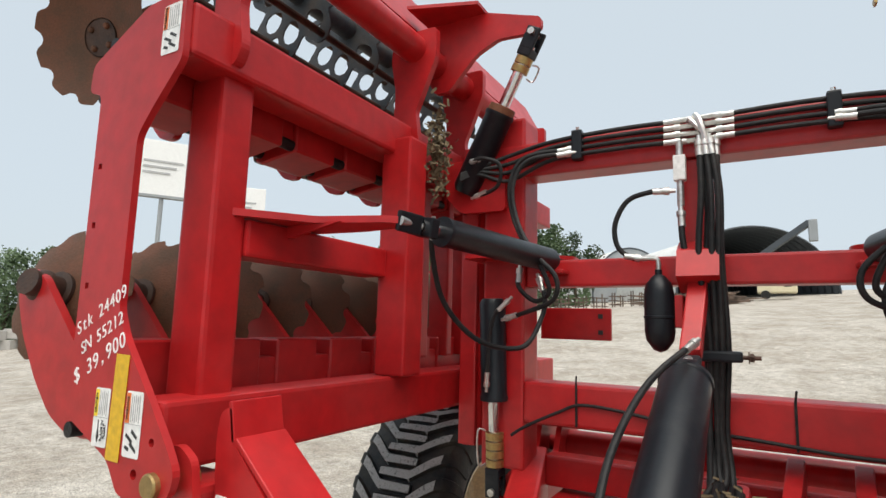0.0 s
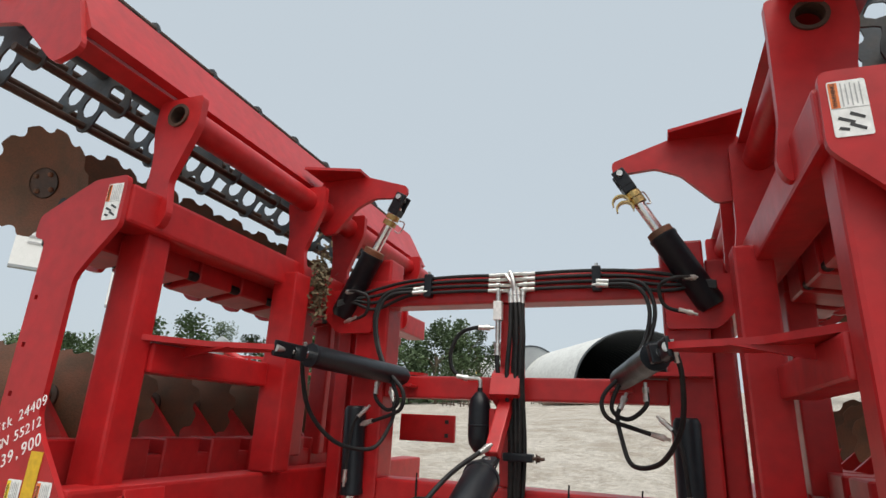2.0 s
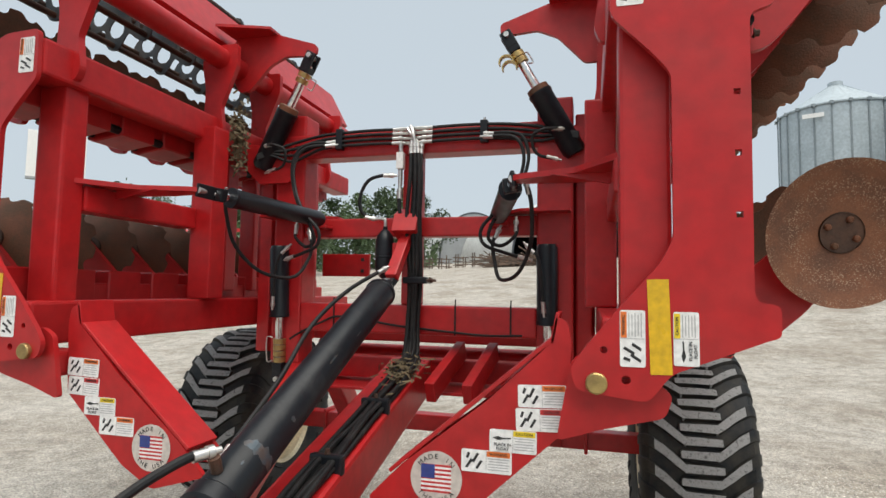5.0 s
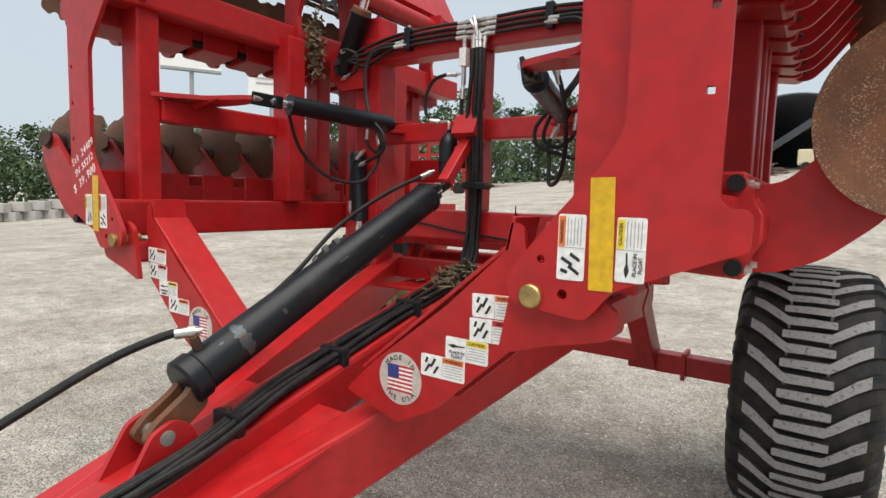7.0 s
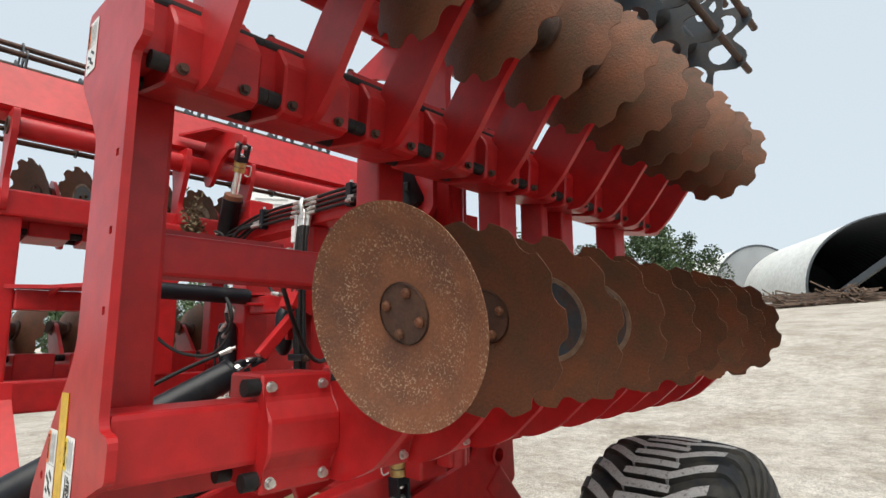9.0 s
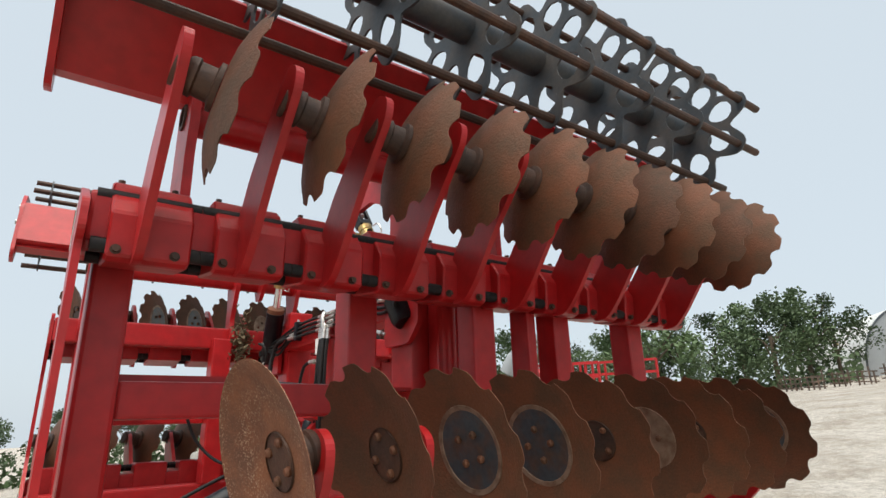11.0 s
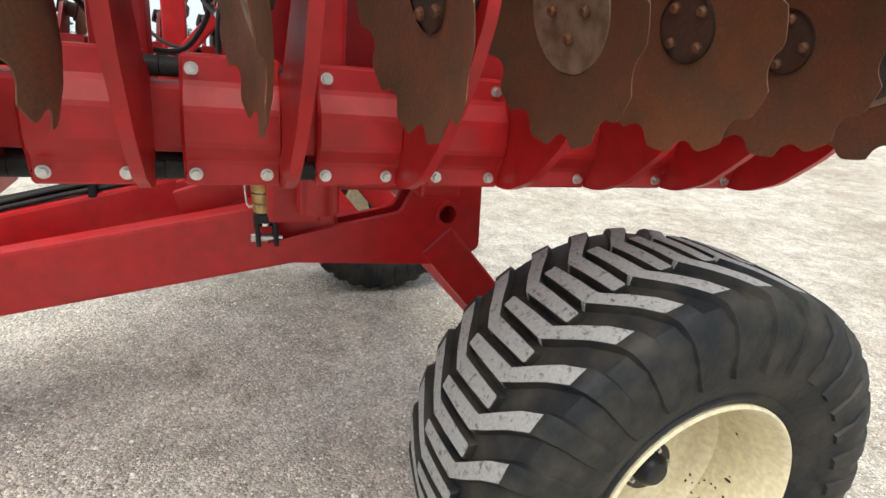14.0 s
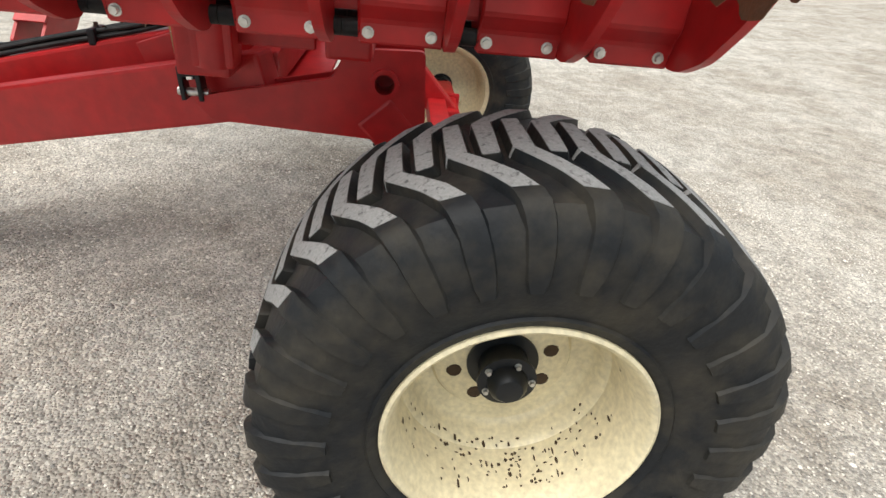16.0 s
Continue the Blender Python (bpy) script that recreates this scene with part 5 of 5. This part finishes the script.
# low shed with a white door
p, q = polar(39.8, 35), polar(50, 33)
sh = thing("shed", p, "low grey clad shed with a white overhead door", "shed")
along = (q - p).normalized()
along.z = 0
back = V(-along.y, along.x, 0) * (1 if V(-along.y, along.x, 0).dot(p) > 0 else -1)
part("front_wall", beam(p + V(0, 0, 1.3), p + along * 7 + V(0, 0, 1.3), 0.2, 3.6, bevel=0), GREY_CLAD, sh)
part("side_wall", beam(p + V(0, 0, 1.3), p + back * 8 + V(0, 0, 1.3), 0.2, 3.6, bevel=0), GREY_CLAD, sh)
part("roof", beam(p - along * 0.3 + back * 4 + V(0, 0, 3.3), p + along * 7 + back * 4 + V(0, 0, 3.9), 8.4, 0.22, bevel=0), LATTICE, sh)
part("door", beam(p + along * 0.8 - back * 0.13 + V(0, 0, 0.9), p + along * 4.6 - back * 0.13 + V(0, 0, 0.9), 0.06, 2.5, bevel=0), WHITE, sh, "white overhead door")
part("door_window", beam(p + along * 1.9 - back * 0.18 + V(0, 0, 1.0), p + along * 2.3 - back * 0.18 + V(0, 0, 1.0), 0.04, 0.16, bevel=0), INK, sh)


def build_hoop(az, d, half, height, axis_az, length, name, label, closed=False):
    """Arched building: white cover outside, dark ribbed liner inside, open towards the yard."""
    p = polar(az, d)
    b = thing(name, p, label, "storage building")
    ax = V(math.sin(radians(axis_az)), math.cos(radians(axis_az)), 0)
    side = V(ax.y, -ax.x, 0)
    n = 36

    def arch(o, r):
        return [p + ax * o + side * (half * r * math.cos(math.pi * i / n)) + V(0, 0, (height * r) * math.sin(math.pi * i / n) ** 0.9 - (0.8 if i in (0, n) else 0)) for i in range(n + 1)]
    bm = bmesh.new()
    rows = [[bm.verts.new(v) for v in arch(o, 1.0)] for o in [length * k / 8 for k in range(9)]]
    for u, w in zip(rows, rows[1:]):
        for i in range(n):
            bm.faces.new((u[i], u[i + 1], w[i + 1], w[i]))
    part("cover", bm, FABRIC, b, "white cover sheet", True)
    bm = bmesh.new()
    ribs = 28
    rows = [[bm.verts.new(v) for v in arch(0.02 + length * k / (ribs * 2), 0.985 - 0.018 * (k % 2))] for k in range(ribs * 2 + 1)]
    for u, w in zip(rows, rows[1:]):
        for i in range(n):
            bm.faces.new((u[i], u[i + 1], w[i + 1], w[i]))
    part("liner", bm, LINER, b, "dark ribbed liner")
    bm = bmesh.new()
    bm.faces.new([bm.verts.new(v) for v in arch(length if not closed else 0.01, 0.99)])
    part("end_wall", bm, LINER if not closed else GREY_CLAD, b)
    part("edge_band", sweep(arch(-0.02, 1.0), 0.10, 6, 1), LINER, b)
    return b


build_hoop(-0.8, 58, 7.6, 6.6, -32, 26, "hoop_barn", "open arched barn with white cover and dark ribbed inside")
build_hoop(-11.5, 70, 5.0, 6.3, -40, 20, "hoop_barn", "closed arched barn with a grey end wall", True)
p = polar(-15.8, 74)
b = thing("distant_shed", p, "small yellow building behind the barns", "shed")
part("wall", box(p.x - 2, p.x + 2, p.y, p.y + 3, p.z - 1, p.z + 3.6, bevel=0), STRAW, b)
part("roof", box(p.x - 2.2, p.x + 2.2, p.y - 0.2, p.y + 3.2, p.z + 3.6, p.z + 3.9, bevel=0), CONCRETE, b)

# compressor trailer and conveyor before the barn mouth
p = polar(0.5, 53)
c = thing("compressor_trailer", p, "cream box trailer parked before the barn", "trailer")
part("body", box(p.x - 1.4, p.x + 1.4, p.y - 0.8, p.y + 0.8, p.z + 0.5, p.z + 1.7, bevel=0.12), CREAM, c)
part("wheel", cyl(p + V(-0.8, -0.95, 0.35), p + V(-0.8, -0.70, 0.35), 0.35), RUBBER, c)
part("vent", box(p.x + 0.5, p.x + 1.0, p.y - 0.82, p.y - 0.79, p.z + 1.0, p.z + 1.4, bevel=0), INK, c)
a, b2 = polar(-5, 54, 0.8), polar(3.2, 52, 6.0)
c = thing("belt_conveyor", polar(-5, 54), "dark inclined belt conveyor in the barn mouth", "conveyor")
part("boom", beam(a, b2, 0.5, 0.45, bevel=0), LINER, c)
part("chute", box(b2.x - 0.1, b2.x + 0.5, b2.y - 0.3, b2.y + 0.3, b2.z - 1.5, b2.z + 0.2, bevel=0.05), GREY_CLAD, c)
part("axle", cyl(polar(-4, 54, 0.4) - V(0, 1, 0), polar(-4, 54, 0.4) + V(0, 1, 0), 0.4), RUBBER, c)

# scrap pile and racks
rnd = random.Random(5)
bm = bmesh.new()
for k in range(150):
    p = polar(rnd.uniform(-9.5, -3.0), rnd.uniform(47, 51), rnd.uniform(0.05, 0.9) * (1 - abs(rnd.random() - 0.5)))
    d = V(rnd.uniform(-1, 1), rnd.uniform(-0.5, 0.5), rnd.uniform(-0.12, 0.12)).normalized() * rnd.uniform(0.8, 2.6)
    add_beam(bm, p - d, p + d, rnd.uniform(0.06, 0.18), rnd.uniform(0.05, 0.14), bevel=0)
solid("scrap_pile", bm, SCRAP, "heap of rusty pipes and steel offcuts on gravel", "scrap pile", kind="stuff")
for k in range(7):
    p = polar(-20.5 + 1.75 * k, 50 + rnd.uniform(-1, 2))
    r = thing("steel_rack", p, "rusty welded steel rack standing on gravel", "rack", "steel racks")
    for i in range(4):
        q = p + V(0.7 * (i % 2), 0.9 * (i // 2), 0)
        part("upright", beam(q, q + V(0, 0, rnd.uniform(0.9, 1.5)), 0.09, 0.09, up=(1, 0, 0), bevel=0), SCRAP, r)
    for z in (0.25, 0.6, 0.95):
        part("shelf_bar", beam(p + V(-0.3, 0, z), p + V(1.2, 0, z + rnd.uniform(-.1, .1)), 0.08, 0.08, bevel=0), SCRAP, r)
        part("shelf_bar", beam(p + V(0.0, -0.2, z), p + V(0.5, 1.0, z), 0.08, 0.08, bevel=0), SCRAP, r)

# signs
for az, d, el, w, h, label in ((-57.5, 32, 13.3, 2.9, 2.9, "white square sign board on a grey pole"), (-50.5, 38, 10.6, 2.8, 2.7, "white sign board on a pole beside trees")):
    p = polar(az, d)
    z = 1.75 + d * math.tan(radians(el))
    g = thing("sign_board", p, label, "sign", "sign boards")
    ax = V(math.cos(radians(az)), -math.sin(radians(az)), 0)
    part("pole", cyl(p - V(0, 0, 0.3), V(p.x, p.y, z - h / 2), 0.11, seg=12), GREY_CLAD, g, smooth=True)
    part("panel", beam(V(p.x, p.y, z) - ax * w / 2, V(p.x, p.y, z) + ax * w / 2, 0.35, h, bevel=0.03), WHITE, g)
    part("frame", beam(V(p.x, p.y, z - h / 2) - ax * w / 2, V(p.x, p.y, z - h / 2) + ax * w / 2, 0.42, 0.12, bevel=0), GREY_CLAD, g)
    f = V(math.sin(radians(az)), math.cos(radians(az)), 0) * -0.2
    for k in range(3):
        part("lettering_bar", beam(V(p.x, p.y, z + 0.35 - 0.3 * k) + f - ax * w * 0.33, V(p.x, p.y, z + 0.35 - 0.3 * k) + f + ax * w * (0.3 - 0.1 * k), 0.03, 0.10, bevel=0), GREYINK, g)
p = polar(-50.3, 40)
g = thing("grey_container", p, "grey steel box standing before the trees", "container")
part("body", box(p.x - 1.2, p.x + 1.2, p.y - 1.2, p.y + 1.2, p.z - 0.5, p.z + 5.2, bevel=0.05), GREY_CLAD, g)

# concrete block wall and far machines
for k in range(16):
    for row in range(2):
        p = polar(-77 + 1.35 * k + 0.6 * row, 44)
        b = solid("concrete_block", beam(p + V(-0.5, -0.25, 0.3 + 0.62 * row), p + V(0.45, 0.3, 0.3 + 0.62 * row), 0.6, 0.6, bevel=0.03), CONCRETE, "grey cast concrete block in a low wall", "concrete block", "block wall")
for az, d, mat, label, wide in ((-38.5, 34, RED, "red folded farm implement parked far off", 4.5), (-33.5, 40, RED, "red farm implement with rails parked far off", 5.0), (-101, 44, GREENP, "green farm machine with long bars parked far off", 9.0), (-43, 34, GREENP, "green folded planter parked behind", 5.0)):
    p = polar(az, d)
    g = thing("farm_implement", p, label, "farm implement", "parked implements")
    ax = V(math.cos(radians(az)), -math.sin(radians(az)), 0)
    low = mat is GREENP
    for z in ((0.6, 1.0, 1.5) if low else (0.8, 1.8, 2.8, 3.6)):
        part("bar", beam(p - ax * wide / 2 + V(0, 0, z), p + ax * wide / 2 + V(0, 0, z + 0.05), 0.16, 0.16, bevel=0), mat, g)
    for k in range(7):
        q = p + ax * wide * (k / 6 - 0.5)
        part("post", beam(q + V(0, 0, 0.3), q + V(0, 0, 1.6 if low else 3.7), 0.12, 0.12, up=(1, 0, 0), bevel=0), mat, g)
    for k in (-0.3, 0.3):
        q = p + ax * wide * k + V(0, -0.4, 0.45)
        part("wheel", cyl(q, q + V(0, 0.3, 0), 0.45), RUBBER, g)
p = polar(-42.5, 30)
g = thing("grain_auger", p, "grey auger hood on a red tube", "auger")
part("tube", cyl(p + V(3.0, 1, 2.2), p + V(0, 0, 4.0), 0.18), RED, g)
part("hood", lathe(p + V(0, 0, 4.1), (-0.6, -0.2, -1), [(-0.4, 0.0), (-0.35, 0.25), (0.0, 0.38), (0.9, 0.40), (0.9, 0.36), (0.0, 0.34)], 20), GREY_CLAD, g, smooth=True)
part("stand", beam(p + V(1.5, 0.5, 0), p + V(1.5, 0.5, 3.1), 0.1, 0.1, up=(1, 0, 0), bevel=0), RED, g)
p = polar(-93, 40)
g = thing("utility_pole", p, "wooden utility pole beyond the yard", "utility pole")
part("pole", cyl(p - V(0, 0, 0.5), p + V(0, 0, 7.5), 0.14, 0.10, seg=10), BARK, g)
part("crossarm", beam(p + V(-0.9, 0.4, 6.9), p + V(0.9, -0.4, 6.9), 0.12, 0.12, bevel=0), BARK, g)


# ---- trees ----
def tree_meshes(seed, tall):
    rnd = random.Random(seed)
    bm = bmesh.new()
    add_cyl(bm, (0, 0, -0.6), (0, 0, 0.55), 0.035, 0.018, seg=8)
    for k in range(7):
        a, z = rnd.uniform(0, 6.28), rnd.uniform(0.2, 0.55)
        add_cyl(bm, (0, 0, z), (0.22 * math.cos(a), 0.22 * math.sin(a), z + rnd.uniform(0.12, 0.3)), 0.012, 0.004, seg=6)
    trunk = finish(bm, "trunk", BARK)
    bm = bmesh.new()
    lobes = []
    for k in range(15):
        z = rnd.uniform(0.18, 0.90)
        r = (0.36 if tall else 0.44) * (1 - max(z - 0.45, 0) ** 1.2 * 1.7) * rnd.uniform(0.45, 0.9)
        a = rnd.uniform(0, 6.28)
        lobes.append((V(r * math.cos(a), r * math.sin(a), z), rnd.uniform(0.10, 0.19)))
    lobes.append((V(0, 0, 0.92), 0.09))
    for k in range(3400):
        c, r = rnd.choice(lobes)
        d = V(rnd.gauss(0, 1), rnd.gauss(0, 1), rnd.gauss(0, 1)).normalized()
        p = c + d * r * rnd.uniform(0.45, 1.12)
        u = V(rnd.gauss(0, 1), rnd.gauss(0, 1), rnd.gauss(0, 1)).normalized()
        v = u.orthogonal().normalized()
        q = rnd.uniform(0.010, 0.022)
        bm.faces.new([bm.verts.new(p + u * q), bm.verts.new(p + v * q * 0.7), bm.verts.new(p - u * q), bm.verts.new(p - v * q * 0.7)])
    return trunk, finish(bm, "crown", LEAF)


KINDS = [tree_meshes(11 + k, k % 2 == 0) for k in range(5)]
rnd = random.Random(9)
spots = [(-23.8, 62, 9.6), (-21.3, 60, 10.2), (-18.9, 62, 10.4), (-16.9, 64, 9.6), (-26.2, 66, 9.0), (-28.6, 52, 10.0), (-30.9, 50, 10.7), (-33.5, 54, 9.2), (-36.4, 58, 8.0),
         (-39.5, 60, 7.4), (-42.6, 58, 8.3), (-45.6, 56, 8.8), (-48.2, 60, 8.2), (-51.5, 64, 6.6), (-54.5, 60, 6.0), (-57.5, 62, 5.6), (-60.5, 56, 5.2), (-63.0, 54, 5.3), (-65.3, 52, 5.6), (-67.8, 54, 5.2), (-70.3, 55, 4.8),
         (-73.0, 56, 4.5), (-76.5, 58, 3.6), (-81, 60, 2.8), (-86, 60, 2.0), (-91, 62, 1.2), (-95.5, 58, 0.9), (-99.5, 56, 0.8), (-102.5, 55, 1.2), (-106, 56, 0.6), (-110, 58, 0.4), (-115, 60, 0.4)]
for k, (az, d, el) in enumerate(spots):
    p = polar(az, d)
    h = 1.75 + d * math.tan(radians(el)) - p.z
    trunk, crown = KINDS[k % 5]
    tr = thing("tree", p, "leafy green tree at the edge of the yard", "tree", "trees along the yard")
    tr.rotation_euler = (0, 0, rnd.uniform(0, 6.28))
    tr.scale = (h * rnd.uniform(0.9, 1.25), h * rnd.uniform(0.9, 1.25), h)
    for nm, me in (("trunk", trunk), ("crown", crown)):
        o = new(nm, me)
        o.parent = tr
# undergrowth below the trees
bm = bmesh.new()
rnd = random.Random(13)
for k in range(9000):
    p = polar(rnd.uniform(-118, -15.5), rnd.uniform(60, 68), abs(rnd.gauss(0, 1.1)))
    u = V(rnd.gauss(0, 1), rnd.gauss(0, 1), rnd.gauss(0, 1)).normalized()
    v = u.orthogonal().normalized()
    q = rnd.uniform(0.15, 0.35)
    bm.faces.new([bm.verts.new(p + u * q), bm.verts.new(p + v * q * 0.7), bm.verts.new(p - u * q), bm.verts.new(p - v * q * 0.7)])
solid("undergrowth", bm, LEAF, "tangled green undergrowth below the far trees", "undergrowth", kind="stuff")


# ---- loose stones on the gravel where the camera looks down ----
rng = np.random.default_rng(4)
N = 80000
cx_, cy_ = rng.uniform(-1.6, 3.4, N), rng.uniform(-0.6, 6.2, N)
keep = rng.uniform(0, 1, N) < 0.55 + 0.45 * np.sin(cx_ * 2.1 + 1.3 * np.sin(cy_ * 1.7)) ** 2
cx_, cy_ = cx_[keep], cy_[keep]
n = len(cx_)
size = rng.uniform(0.003, 0.008, n) * np.where(rng.uniform(0, 1, n) < 0.04, 1.9, 1.0)
base = np.array([(1, 0, 0), (0.3, 0.9, 0.1), (-0.8, 0.5, 0), (-0.7, -0.6, 0.1), (0.4, -0.9, 0), (0.1, 0.1, 0.75), (0, 0, -0.3)])
ang = rng.uniform(0, 6.283, n)
jit = rng.uniform(0.7, 1.25, (n, 7, 3))
pts = base[None] * jit * size[:, None, None]
ca, sa = np.cos(ang)[:, None], np.sin(ang)[:, None]
verts = np.stack([pts[:, :, 0] * ca - pts[:, :, 1] * sa + cx_[:, None], pts[:, :, 0] * sa + pts[:, :, 1] * ca + cy_[:, None], pts[:, :, 2] + 0.001], -1).reshape(-1, 3)
tri = np.array([(0, 1, 5), (1, 2, 5), (2, 3, 5), (3, 4, 5), (4, 0, 5)])
faces = (tri[None] + 7 * np.arange(n)[:, None, None]).reshape(-1, 3)
me = bpy.data.meshes.new("loose_stones")
me.from_pydata(verts.tolist(), [], faces.tolist())
STONE = bpy.data.materials.new("loose_limestone")
STONE.use_nodes = True
sn, sl = STONE.node_tree.nodes, STONE.node_tree.links
isl = sn.new("ShaderNodeNewGeometry")
tone = sn.new("ShaderNodeValToRGB")
tone.color_ramp.elements[0].color, tone.color_ramp.elements[1].color = (0.20, 0.185, 0.17, 1), (0.80, 0.75, 0.66, 1)
sl.new(isl.outputs["Random Per Island"], tone.inputs[0])
sl.new(tone.outputs[0], sn["Principled BSDF"].inputs["Base Color"])
sn["Principled BSDF"].inputs["Roughness"].default_value = 0.9
me.materials.append(STONE)
tagged(new("loose_stones", me), "small loose limestone chips scattered on the yard", "stones", kind="stuff")
